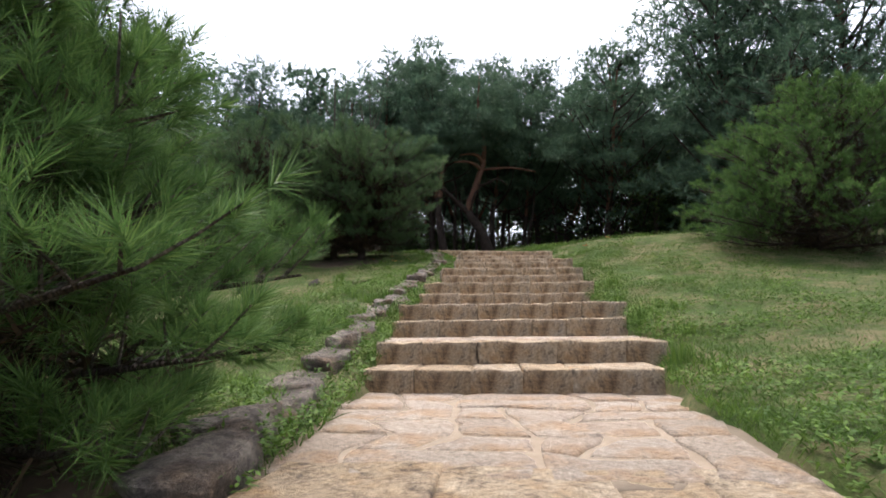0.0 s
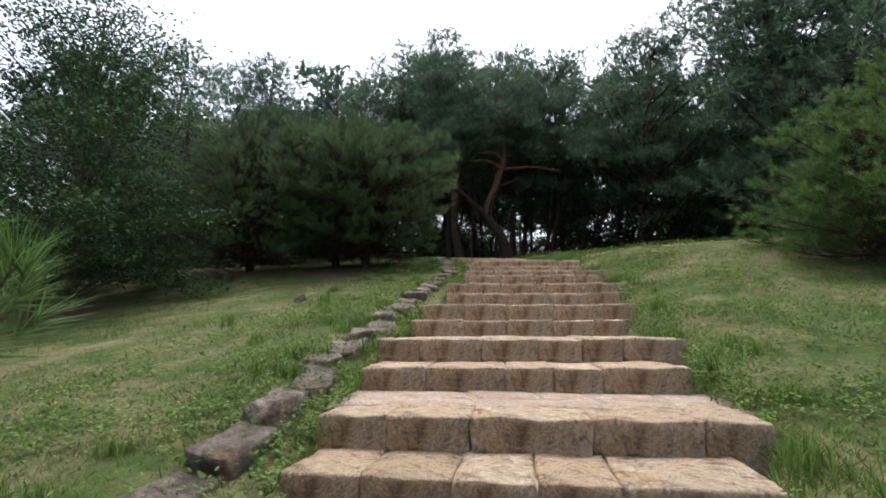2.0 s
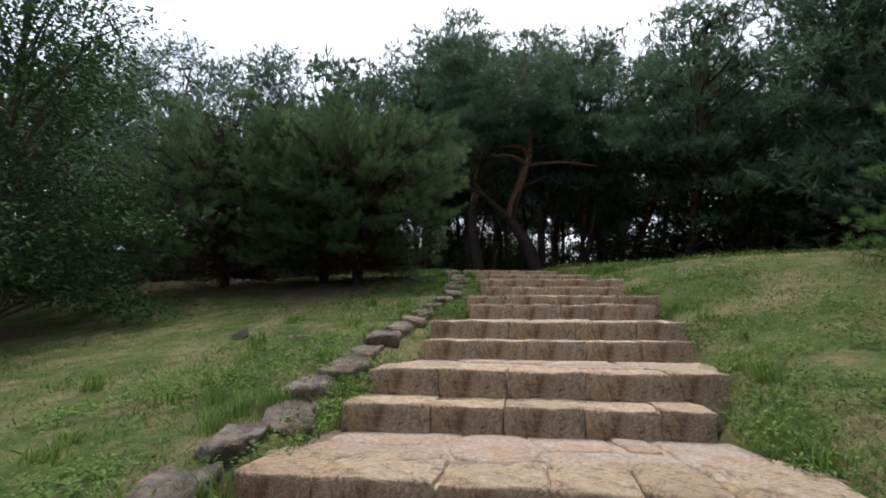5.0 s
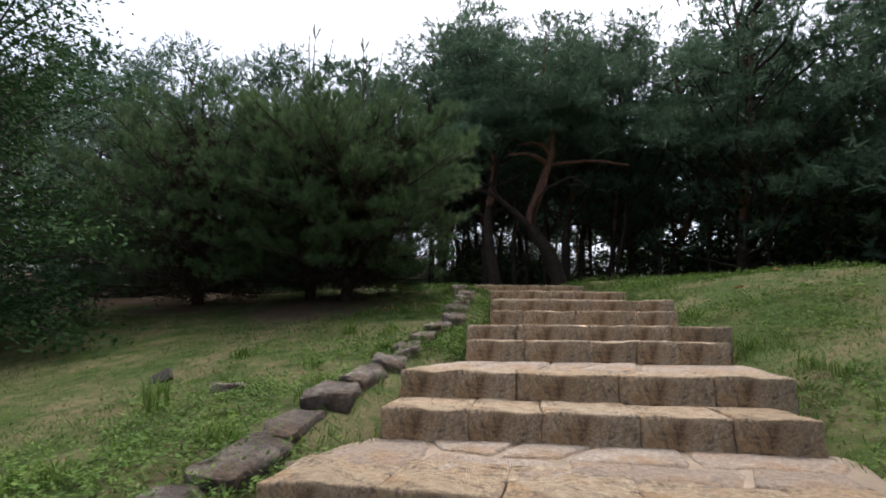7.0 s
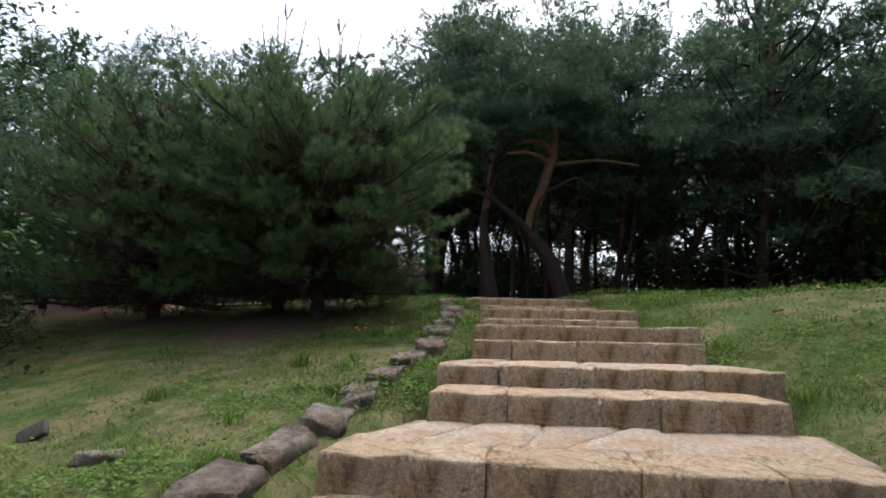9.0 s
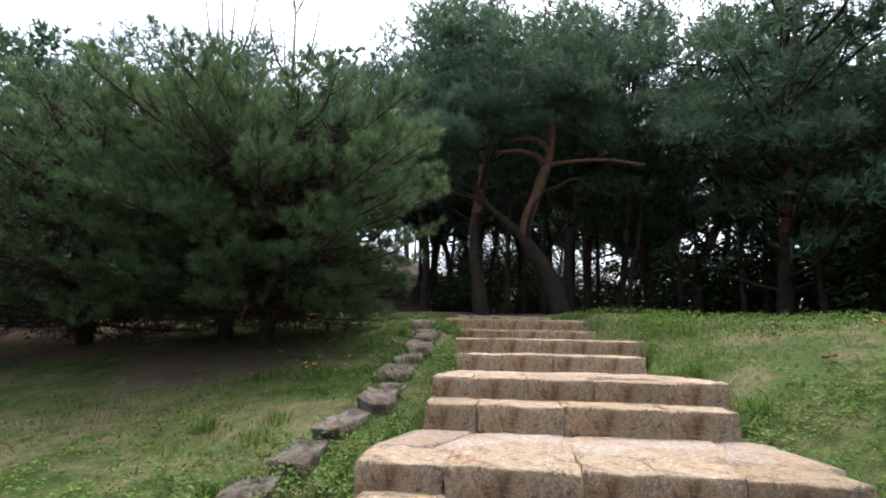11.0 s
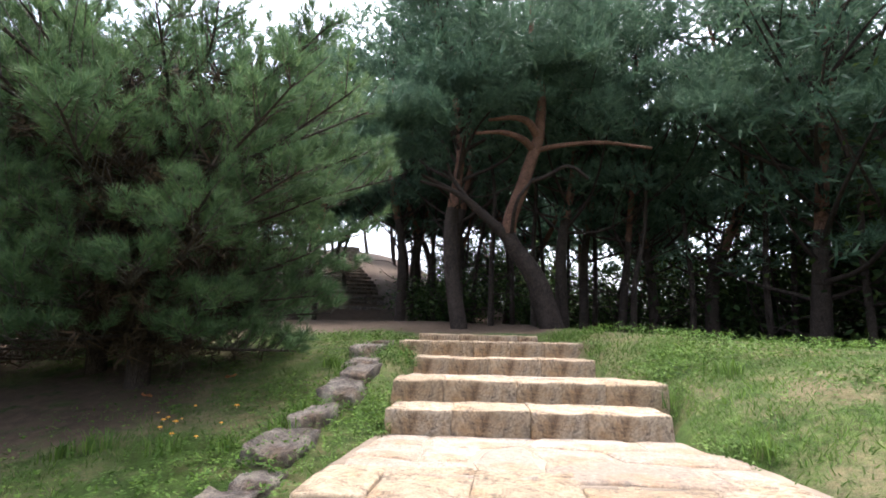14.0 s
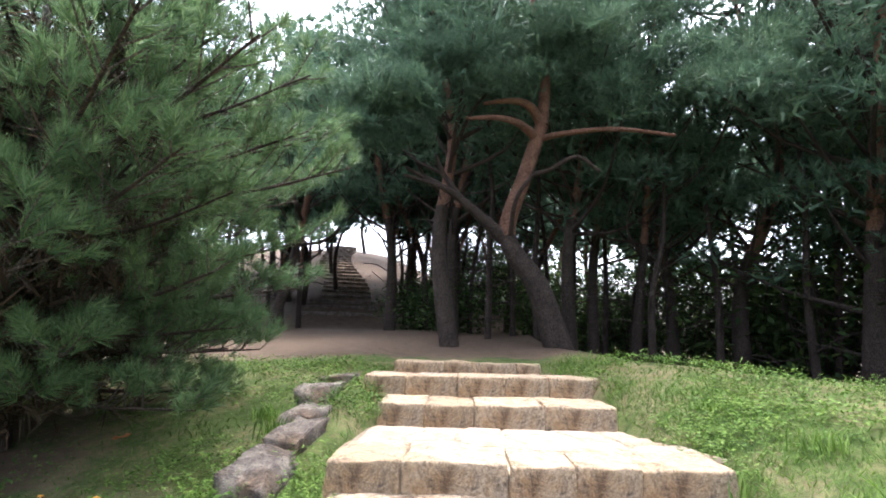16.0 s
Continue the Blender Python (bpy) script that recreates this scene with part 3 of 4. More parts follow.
    return tree


def clump_shoots(r, centre, size, m, flat=0.55):
    """Places and ways of m shoots on a ragged, flattened clump."""
    d = unit(r.normal(size=(m, 3)))
    d[:, 2] = np.abs(d[:, 2]) * 1.0 - 0.25
    rad = size * r.uniform(0.35, 1.12, (m, 1))
    p = np.array(centre) + d * rad * np.array([1, 1, flat])
    return p, unit(d + np.array([0, 0, 0.7]) + r.normal(size=(m, 3)) * 0.25)


def clump_crown(r, clumps, per, count, length, width, core=0.04):
    ps, ws = [], []
    for c, s in clumps:
        p, w = clump_shoots(r, c, s, int(per * s * s) + 6)
        ps.append(p)
        ws.append(w)
    inner = np.concatenate([np.array(c) + r.normal(size=(int(14 * s * s) + 3, 3)) * s * np.array([0.4, 0.4, 0.2]) for c, s in clumps])
    return joined(brush(np.concatenate(ps), np.concatenate(ws), count, length, width, 0.9, 0.55), filler(inner, 7, 0.3, core))


def red_pine(name, base, height, bare_to, radius, seed, label, lean=(0.0, 0.0), girth=0.17, clumps=34, size=0.95, per=60, count=12, length=0.24, width=0.022, red=0.45, group="pines of the wood", mat=None):
    """A red pine: a bare, crooked trunk, dead twigs, and flat cushions of needles on crooked limbs."""
    r = np.random.default_rng(seed)
    tree = thing(name, base, label, "pine tree", group)
    k = 0.035 * height
    ctrl = [(0, 0, -0.4), (lean[0] * 0.25 + r.normal() * k * 0.4, lean[1] * 0.25 + r.normal() * k * 0.3, height * 0.22), (lean[0] * 0.6 + r.normal() * k, lean[1] * 0.6 + r.normal() * k, height * 0.5),
            (lean[0] + r.normal() * k, lean[1] + r.normal() * k, height * 0.95)]
    spine = curve_points(ctrl, 7)
    radii = np.linspace(girth, girth * 0.22, len(spine))
    cut = max(3, int(len(spine) * red))
    v, f = tube(spine[:cut + 1], radii[:cut + 1], 9)
    mesh_part("trunk", v, f, M_BARK, tree, "dark furrowed lower trunk", True)
    v, f = tube(spine[cut:], radii[cut:], 8)
    mesh_part("upper_trunk", v, f, M_BARK_RED, tree, "reddish flaking upper trunk", True)
    limbs, cl = [], []
    for i in range(clumps):
        u = (i + r.uniform(0, 1)) / clumps
        z = bare_to + (height - bare_to) * u
        s0 = Vector(spine[min(len(spine) - 1, int((len(spine) - 1) * min(1, z / (height * 0.95))))])
        w = i * 2.4 + r.uniform(-0.4, 0.4)
        far = radius * (1.0 - 0.55 * max(0, u - 0.4) / 0.6) * r.uniform(0.3, 1.05)
        tip = Vector((s0.x + math.cos(w) * far, s0.y + math.sin(w) * far, z + r.uniform(-0.2, 0.5) + 0.1 * far))
        mid = s0.lerp(tip, 0.5) + Vector((r.normal() * 0.15, r.normal() * 0.15, -0.1 * far + r.normal() * 0.15))
        limbs.append((curve_points([s0, mid, tip], 3), 0.5 + 0.5 * far / radius))
        cl.append((tip, size * r.uniform(0.7, 1.25)))
        if far > 0.7 * radius:
            cl.append((mid + Vector((0, 0, 0.35)), size * r.uniform(0.6, 0.9)))
    for i in range(7):
        z = bare_to * r.uniform(0.35, 0.95)
        s0 = Vector(spine[int((len(spine) - 1) * min(1, z / (height * 0.95)))])
        w = r.uniform(0, 6.28)
        far = r.uniform(0.5, 1.5)
        tip = s0 + Vector((math.cos(w) * far, math.sin(w) * far, r.uniform(-0.1, 0.5)))
        limbs.append((curve_points([s0, s0.lerp(tip, 0.5) + Vector((0, 0, r.normal() * 0.12)), tip], 3), 0.3))
    v, f = limb_tubes(limbs, girth * 0.33, 0.012)
    tagged(mesh_part("branchwork", v, f, M_BARK, tree, "crooked dark limbs and dead twigs", True), kind="stuff")
    v, f = clump_crown(r, cl, per, count, length, width, width * 4)
    mesh_part("crown", v, f, mat or M_NEEDLE_BLUE, tree, "flat cushions of blue-green needles")
    return tree


def on_slope(x, y, sink=0.0):
    return (x, y, slope(x, y) - sink)

# the young pines that stand on the lawn
bushy_pine("pine_tree", on_slope(-2.6, 0.55), 2.35, 1.36, 0.1, 3, M_NEEDLE_LIME, "bushy young pine with long soft green needles beside the steps",
           top=(0.1, -0.1), profile=(0.9, 1.0, 0.86, 0.55, 0.4, 0.3), whorls=9, boughs=7, twigs=16, shoots=4, count=50, length=0.15, width=0.0042, droop=0.22, rise=0.42, dead=30, girth=0.07)
bushy_pine("pine_tree", on_slope(-3.05, 14.4), 3.25, 2.65, 0.45, 8, M_NEEDLE, "broad bushy pine with long needles shading the lawn",
           top=(0.35, -0.4), profile=(0.62, 0.72, 0.9, 1.0, 0.85, 0.5), whorls=12, boughs=8, twigs=19, shoots=4, count=42, length=0.14, width=0.0062, droop=0.16, rise=0.28, dead=26, girth=0.13,
           leaders=(((0.35, -0.4, 2.95), 2.2, 0.42), ((1.0, -0.2, 2.7), 1.1, 0.2)))
bushy_pine("pine_tree", on_slope(-4.0, 14.9), 3.6, 2.3, 0.4, 9, M_NEEDLE, "bushy pine with a tall bare leading shoot beside its neighbour",
           top=(0.1, -0.8), profile=(0.8, 0.9, 1.0, 0.95, 0.8, 0.5), whorls=11, boughs=7, twigs=15, shoots=4, count=32, length=0.14, width=0.0072, droop=0.12, rise=0.3, dead=22, girth=0.12,
           leaders=(((0.1, -0.8, 3.2), 2.3, 0.42), ((-0.7, -0.7, 3.2), 1.1, 0.2)))
bushy_pine("pine_tree", on_slope(-6.5, 14.8), 3.8, 2.75, 0.3, 18, M_NEEDLE, "broad bushy pine with long needles and low limbs",
           top=(0.1, -0.3), profile=(0.85, 0.95, 1.0, 0.95, 0.8, 0.5), whorls=12, boughs=8, twigs=17, shoots=4, count=26, length=0.14, width=0.0085, droop=0.14, rise=0.28, dead=26, girth=0.13,
           leaders=(((0.1, -0.3, 3.5), 1.0, 0.2), ((-1.2, -0.4, 3.3), 0.8, 0.15)))
bushy_pine("pine_tree", on_slope(7.25, 8.9), 3.1, 2.4, 0.02, 28, M_NEEDLE_LIME, "round bushy pine with bright yellow-green new shoots",
           top=(0.6, 0.2), profile=(1.0, 1.0, 0.98, 0.86, 0.66, 0.35), whorls=11, boughs=9, twigs=18, shoots=4, count=30, length=0.13, width=0.0085, droop=0.05, rise=0.3, dead=16)


def leafy_tree(name, base, height, radius, low, seed, label):
    """A broad-leaved tree: a short trunk, spreading limbs, and layers of single leaves."""
    r = np.random.default_rng(seed)
    tree = thing(name, base, label, "tree")
    spine = curve_points([(0, 0, -0.3), (0.1, 0, height * 0.2), (0.0, 0.1, height * 0.5), (0.1, 0.2, height * 0.95)], 6)
    v, f = tube(spine, np.linspace(0.16, 0.02, len(spine)), 9)
    mesh_part("trunk", v, f, M_BARK_GREY, tree, "dark grey trunk", True)
    limbs, ps = [], []
    for i in range(80):
        u = (i + 0.5) / 80
        z = low + (height - low) * u
        far = radius * (0.35 + 0.65 * math.sin(math.pi * min(1, 0.28 + 0.72 * u) ** 0.9)) * r.uniform(0.45, 1.08)
        w = i * 2.4 + r.uniform(-0.3, 0.3)
        s0 = Vector(spine[min(len(spine) - 1, int((len(spine) - 1) * max(0.15, (z - 0.35 * far) / height)))])
        tip = Vector((math.cos(w) * far, math.sin(w) * far, z + (0.25 if u > 0.5 else -0.2) * far))
        line = curve_points([s0, s0.lerp(tip, 0.5) + Vector((0, 0, 0.15 * far)), tip], 5)
        limbs.append((line, 0.4 + 0.6 * far / radius))
        m = int((760 - 420 * u) * far / radius) + 60
        t = r.uniform(0.25, 1.0, m) ** 0.7
        pts = np.array([line[min(len(line) - 1, int(q * (len(line) - 1) + 0.5))] for q in t])
        ps.append(pts + r.normal(size=(m, 3)) * np.array([0.33, 0.33, 0.13]))
    v, f = limb_tubes(limbs, 0.045, 0.006)
    tagged(mesh_part("branchwork", v, f, M_BARK_GREY, tree, "thin spreading limbs", True), kind="stuff")
    p = np.concatenate(ps)
    v, f = leaves(p, 0.115, 0.05)
    mesh_part("crown", v, f, M_LEAF, tree, "layers of pointed green leaves")
    return tree


def leaves(p, length, width):
    """Pointed leaves, two triangles each."""
    n = len(p)
    d = unit(npr.normal(size=(n, 3)) * np.array([1, 1, 0.45]) + np.array([0, 0, -0.25]))
    side = unit(np.cross(d, npr.normal(size=(n, 3)) * 0.5 + np.array([0, 0, 1.0]))) * (width / 2)
    size = npr.uniform(0.7, 1.25, (n, 1))
    a, b = p, p + d * length * size
    m = p + d * length * 0.45 * size
    verts = np.stack([a, m - side * size, b, m + side * size], 1).reshape(-1, 3)
    return verts, np.arange(len(verts)).reshape(-1, 4)


leafy_tree("cherry_tree", on_slope(-8.7, 10.7), 7.2, 3.2, 1.1, 41, "broad-leaved cherry tree with layered green foliage on the lawn")

def crooked_pine():
    """The old red pine above the steps, forked twice, with its limbs over the way."""
    r = np.random.default_rng(77)
    bx, by, bz = on_slope(1.62, 20.1)
    tree = thing("pine_tree", (bx, by, bz), "old crooked red pine with forked reddish trunk above the steps", "pine tree", "pines of the wood")
    o = Vector((bx, by, bz))

    def w(x, y, z):
        return Vector((x, y, z)) - o

    main = curve_points([w(1.62, 20.1, bz - 0.3), w(1.22, 20.0, 4.45), w(0.68, 19.95, 5.4), w(1.0, 19.9, 6.5), w(1.32, 19.9, 7.45)], 7)
    v, f = tube(main[:15], np.linspace(0.27, 0.155, 15), 12)
    mesh_part("trunk", v, f, M_BARK, tree, "leaning dark furrowed lower trunk", True)
    v, f = tube(main[14:], np.linspace(0.155, 0.12, len(main) - 14), 10)
    mesh_part("upper_trunk", v, f, M_BARK_RED, tree, "orange-red flaking upper trunk", True)
    fork = main[-1]
    arms = [
        ([main[13], w(0.2, 19.8, 5.75), w(-0.34, 19.7, 6.2), w(-1.15, 19.5, 6.62)], 0.13, M_BARK),
        ([w(-0.34, 19.7, 6.2), w(-0.6, 19.5, 6.28), w(-1.1, 19.3, 6.4)], 0.05, M_BARK),
        ([w(-0.1, 19.75, 6.0), w(-0.5, 19.8, 6.6), w(-0.62, 19.8, 6.95)], 0.06, M_BARK),
        ([fork, w(1.1, 19.7, 7.75), w(0.75, 19.6, 7.82), w(0.3, 19.4, 7.7)], 0.10, M_BARK_RED),
        ([main[-3], w(0.95, 19.6, 7.35), w(0.55, 19.4, 7.42), w(0.05, 19.1, 7.3)], 0.09, M_BARK_RED),
        ([main[-3], w(1.8, 19.7, 7.2), w(2.6, 19.6, 7.18), w(3.5, 19.5, 6.98)], 0.065, M_BARK_RED),
        ([fork, w(1.4, 20.1, 8.6), w(1.2, 20.3, 10.0), w(1.3, 20.4, 12.0)], 0.12, M_BARK_RED),
        ([main[-8], w(1.4, 19.8, 6.55), w(1.9, 19.7, 6.75), w(2.3, 19.8, 6.5)], 0.05, M_BARK),
        ([main[13], w(0.85, 19.4, 5.9), w(1.15, 19.2, 6.3)], 0.045, M_BARK),
    ]
    for ctrl, r0, mat in arms:
        line = curve_points(ctrl, 6)
        v, f = tube(line, np.linspace(r0, 0.03, len(line)), 8)
        mesh_part("limb", v, f, mat, tree, "", True)
    cl = []
    for cx, cy, cz, s, n in ((-1.1, 18.6, 7.55, 0.9, 18), (-2.1, 18.8, 7.2, 0.9, 12), (-0.2, 18.9, 8.3, 0.9, 12), (1.7, 19.3, 8.9, 0.9, 18), (0.4, 19.4, 9.4, 1.2, 14), (1.2, 20.2, 10.5, 2.0, 18), (3.8, 19.3, 8.1, 1.4, 15), (0.6, 20.6, 11.4, 1.3, 12), (2.6, 20.4, 9.8, 1.7, 14)):
        for _ in range(n):
            d = r.normal(size=3) * np.array([0.55, 0.55, 0.35]) * s
            cl.append((w(cx + d[0], cy + d[1], cz + d[2]), r.uniform(0.35, 0.62)))
    v, f = clump_crown(r, cl, 210, 22, 0.13, 0.009)
    mesh_part("crown", v, f, M_NEEDLE_BLUE, tree, "cushions of blue-green needles")


crooked_pine()

LABEL = "tall red pine with a bare crooked trunk in the wood"
FRONT = [(-0.3, 20.0, 9.0, 8.0, 2.0, 0.19, (-0.7, 0.9)), (1.9, 22.2, 9.8, 6.8, 2.6, 0.17, (0.4, 0.5)), (2.5, 23.3, 10.3, 6.6, 2.6, 0.15, (0, 0.6)), (3.2, 22.6, 9.4, 6.4, 2.4, 0.12, (0.5, 0.2)),
         (4.3, 23.6, 10.4, 6.2, 2.8, 0.16, (-0.3, 0.2)), (5.4, 22.6, 9.6, 5.6, 3.0, 0.2, (0.5, -0.3)), (6.6, 20.6, 9.4, 5.0, 3.2, 0.22, (0.4, -0.4)), (8.2, 21.0, 10.8, 4.9, 3.3, 0.2, (-0.3, -0.3)),
         (-6.5, 25.0, 9.6, 6.7, 2.6, 0.17, (0.9, 0.2)), (-2.9, 25.2, 11.2, 6.8, 3.0, 0.18, (-0.8, 0.2)), (-0.9, 24.0, 11.4, 7.2, 2.9, 0.18, (-0.3, 0.2)), (-18.8, 25.4, 11.4, 5.5, 3.0, 0.2, (0.2, 0.3)),
         (-15.4, 25.0, 11.5, 5.5, 3.1, 0.2, (0.2, 0.3)), (-12.4, 25.6, 11.2, 5.5, 3.0, 0.2, (-0.2, 0.3)), (-10.8, 26.0, 10.6, 5.8, 2.4, 0.18, (-0.3, 0.2))]
for i, (x, y, h, b, rad, girth, lean) in enumerate(FRONT):
    z = slope(x, y)
    red_pine("pine_tree", (x, y, z), h, b - z, rad, 100 + i, LABEL, lean, girth, clumps=40, size=1.12 if x < -8 else 0.84, per=40 if x < -8 else 62, count=14, length=0.17, width=0.016)
RIGHT = [(10.6, 15.6, 13.0, 4.6, 3.3, 0.22), (11.5, 19.0, 14.5, 5.0, 3.4, 0.22), (13.5, 14.5, 14.0, 4.6, 3.6, 0.24)]
for i, (x, y, h, b, rad, girth) in enumerate(RIGHT):
    z = slope(x, y)
    red_pine("pine_tree", (x, y, z), h, b - z, rad, 140 + i, "tall dark pine with drooping cushions of needles", (0.2, 0.2), girth, clumps=92, size=1.1, per=32, count=12, length=0.19, width=0.018)

# the wood behind: a few grown pines and copies of them
MODELS = [red_pine("pine_tree", (0, 0, 0), h, b, rad, 200 + i, LABEL, lean, girth, clumps=30, size=1.05, per=11, count=9, length=0.34, width=0.042)
          for i, (h, b, rad, girth, lean) in enumerate(((11.0, 5.2, 3.0, 0.16, (0.5, 0.2)), (10.2, 4.9, 2.8, 0.14, (-0.4, 0.3)), (11.8, 5.6, 3.0, 0.18, (0.2, -0.5)), (8.4, 4.2, 2.4, 0.12, (-0.3, -0.3))))]
WOOD = [(-1.2, 26.5), (-2.6, 27.6), (-3.4, 30.2), (-4.3, 30.8), (-2.2, 32.5), (1.4, 27.5), (0.2, 30.0), (4.8, 27.2), (8.4, 25.0), (10.4, 24.2), (8.8, 29.5), (-1.0, 35.5), (-4.6, 35.0),
        (-3.2, 39.5), (-11.6, 36.0), (-13.0, 40.5), (-12.2, 31.5), (-14.8, 34.5), (-10.4, 32.6), (-17.0, 29.5), (-17.8, 22.0), (-13.0, 45.0), (-9.0, 47.5), (12.6, 27.5),
        (14.5, 22.5), (16.0, 26.0), 
        (-12.0, 50.0), (-9.8, 53.5), (-3.6, 44.0), (-11.2, 28.4), (-8.6, 30.4), (7.0, 33.5), (3.4, 34.0), (-0.8, 41.0), (2.8, 42.0), (15.5, 31.0)]
SLOPE_PINES = [(-7.9, 30.2), (-7.8, 33.6), (-4.0, 36.5), (-9.4, 37.0), (-6.5, 27.0), (-8.0, 28.5), (-9.5, 31.0), (-10.5, 29.5), (-11.5, 33.0), (-12.5, 37.5), (-4.2, 33.5), (-2.9, 35.0), (-1.6, 29.0), (-3.2, 38.0), (0.8, 33.0), (-9.7, 33.6), (-11.4, 38.5), (-4.6, 33.0), (-5.9, 39.5), (-8.3, 45.0), (-13.4, 44.5)]
wood_rng = random.Random(4)
for i, (x, y) in enumerate(WOOD):
    m = pose(x, y, slope(x, y) - 0.1, 0, 0, wood_rng.uniform(0, 360))
    if x < -9:
        m = m @ Matrix.Scale(0.84 if x > -12.5 else 0.95, 4)
    if i < len(MODELS):
        MODELS[i].matrix_basis = m
    else:
        copy_thing(MODELS[i % len(MODELS)], m).matrix_basis = m

for i, (x, y) in enumerate(SLOPE_PINES):
    m = pose(x, y, slope(x, y) - 0.1, 0, 0, wood_rng.uniform(0, 360)) @ Matrix.Scale(wood_rng.uniform(0.78, 0.95), 4)
    copy_thing(MODELS[3 if i % 3 else 1], m).matrix_basis = m

# low bushy pines at the wood's edge
LOW = [(-11.2, 19.2), (-14.2, 21.8), (-9.4, 21.4), (-13.2, 15.6), (-17.0, 17.5), (-16.0, 12.5), (-10.8, 13.6), (-9.9, 17.0), (-12.6, 18.2), (9.8, 12.6), (12.6, 11.6), (10.6, 17.6), (14.5, 16.6)]
low_pine = bushy_pine("pine_tree", on_slope(*LOW[0]), 5.6, 2.7, 0.2, 61, M_NEEDLE_BLUE, "dark bushy pine at the edge of the wood", whorls=10, boughs=7, twigs=7, shoots=3, count=9, length=0.23, width=0.028, dead=5, group="low pines at the wood's edge")
for x, y in LOW[1:]:
    copy_thing(low_pine, pose(x, y, slope(x, y) - 0.1, 0, 0, wood_rng.uniform(0, 360)))


def stem(base, height, seed):
    """A thin, bare pine stem of the crowded wood, with dead twigs and a small tuft at the top."""
    r = np.random.default_rng(seed)
    ob = thing("pine_tree", base, "thin bare dark pine stem with dead twigs in the wood", "pine tree", "thin stems in the wood")
    ctrl = [(0, 0, -0.3)] + [(r.normal() * 0.16, r.normal() * 0.16, height * q) for q in (0.3, 0.6)] + [(r.normal() * 0.4, r.normal() * 0.4, height)]
    spine = curve_points(ctrl, 6)
    v, f = tube(spine, np.linspace(0.085, 0.03, len(spine)), 7)
    mesh_part("trunk", v, f, M_BARK, ob, "", True)
    twigs = []
    for i in range(22):
        s0 = Vector(spine[int(r.integers(3, len(spine)))])
        w, far = r.uniform(0, 6.28), r.uniform(0.4, 1.5)
        tip = s0 + Vector((math.cos(w) * far, math.sin(w) * far, r.uniform(-0.2, 0.6)))
        twigs.append((curve_points([s0, s0.lerp(tip, 0.5) + Vector((r.normal() * 0.08, r.normal() * 0.08, 0.1)), tip], 3), 1))
    v, f = limb_tubes(twigs, 0.02, 0.005, 3)
    tagged(mesh_part("branchwork", v, f, M_BARK, ob, "bare dead twigs", True), kind="stuff")
    top = Vector(spine[-1])
    v, f = clump_crown(r, [(top, 0.7), (top + Vector((0.5, 0.2, -0.3)), 0.5)], 25, 9, 0.34, 0.035)
    mesh_part("crown", v, f, M_NEEDLE_BLUE, ob)
    return ob


STEMS = [(1.2, 22.8), (2.8, 24.0), (3.7, 24.6), (4.8, 22.2), (5.9, 24.0), (6.8, 22.0), (7.4, 23.6), (8.8, 22.6), (9.6, 20.6), (7.2, 19.9), (10.6, 22.4), (0.6, 24.4), (-0.6, 25.2), (1.8, 25.8), (4.2, 26.0), (8.4, 19.4), (11.4, 20.6), (0.1, 22.6), (3.4, 21.6), (6.2, 21.4), (-2.0, 26.2), (-7.4, 25.3), (-6.9, 26.6), (-8.2, 28.0), (-3.0, 27.4), (-3.2, 29.4), (-1.8, 30.8), (2.2, 27.2)]
stems = [stem(on_slope(*STEMS[i]), h, 700 + i) for i, h in enumerate((5.6, 6.4, 5.0, 6.0))]
for i, (x, y) in enumerate(STEMS[4:]):
    copy_thing(stems[i % 4], pose(x, y, slope(x, y) - 0.05, wood_rng.uniform(-4, 4), wood_rng.uniform(-4, 4), wood_rng.uniform(0, 360)))


def shrub(base, height, radius, seed):
    """A shaded shrub of the understorey: many thin stems and loose leaves."""
    r = np.random.default_rng(seed)
    ob = thing("shrub", base, "shaded leafy shrub under the pines", "shrub", "shrubs under the pines")
    stems, ps = [], []
    for i in range(16):
        w, far = r.uniform(0, 6.28), radius * r.uniform(0.2, 1.0)
        tip = Vector((math.cos(w) * far, math.sin(w) * far, height * r.uniform(0.6, 1.0)))
        line = curve_points([(0.1 * math.cos(w), 0.1 * math.sin(w), -0.1), tip * 0.5 + Vector((r.normal() * 0.1, r.normal() * 0.1, 0.1)), tip], 5)
        stems.append((line, 1))
        m = 250
        t = r.uniform(0.1, 1.0, m)
        pts = np.array([line[min(len(line) - 1, int(q * (len(line) - 1) + 0.5))] for q in t])
        ps.append(pts + r.normal(size=(m, 3)) * np.array([0.4, 0.4, 0.3]))
    v, f = limb_tubes(stems, 0.03, 0.006)
    tagged(mesh_part("stemwork", v, f, M_BARK, ob, "", True), kind="stuff")
    v, f = leaves(np.concatenate(ps), 0.125, 0.066)
    mesh_part("foliage", v, f, M_SHRUB, ob)
    return ob


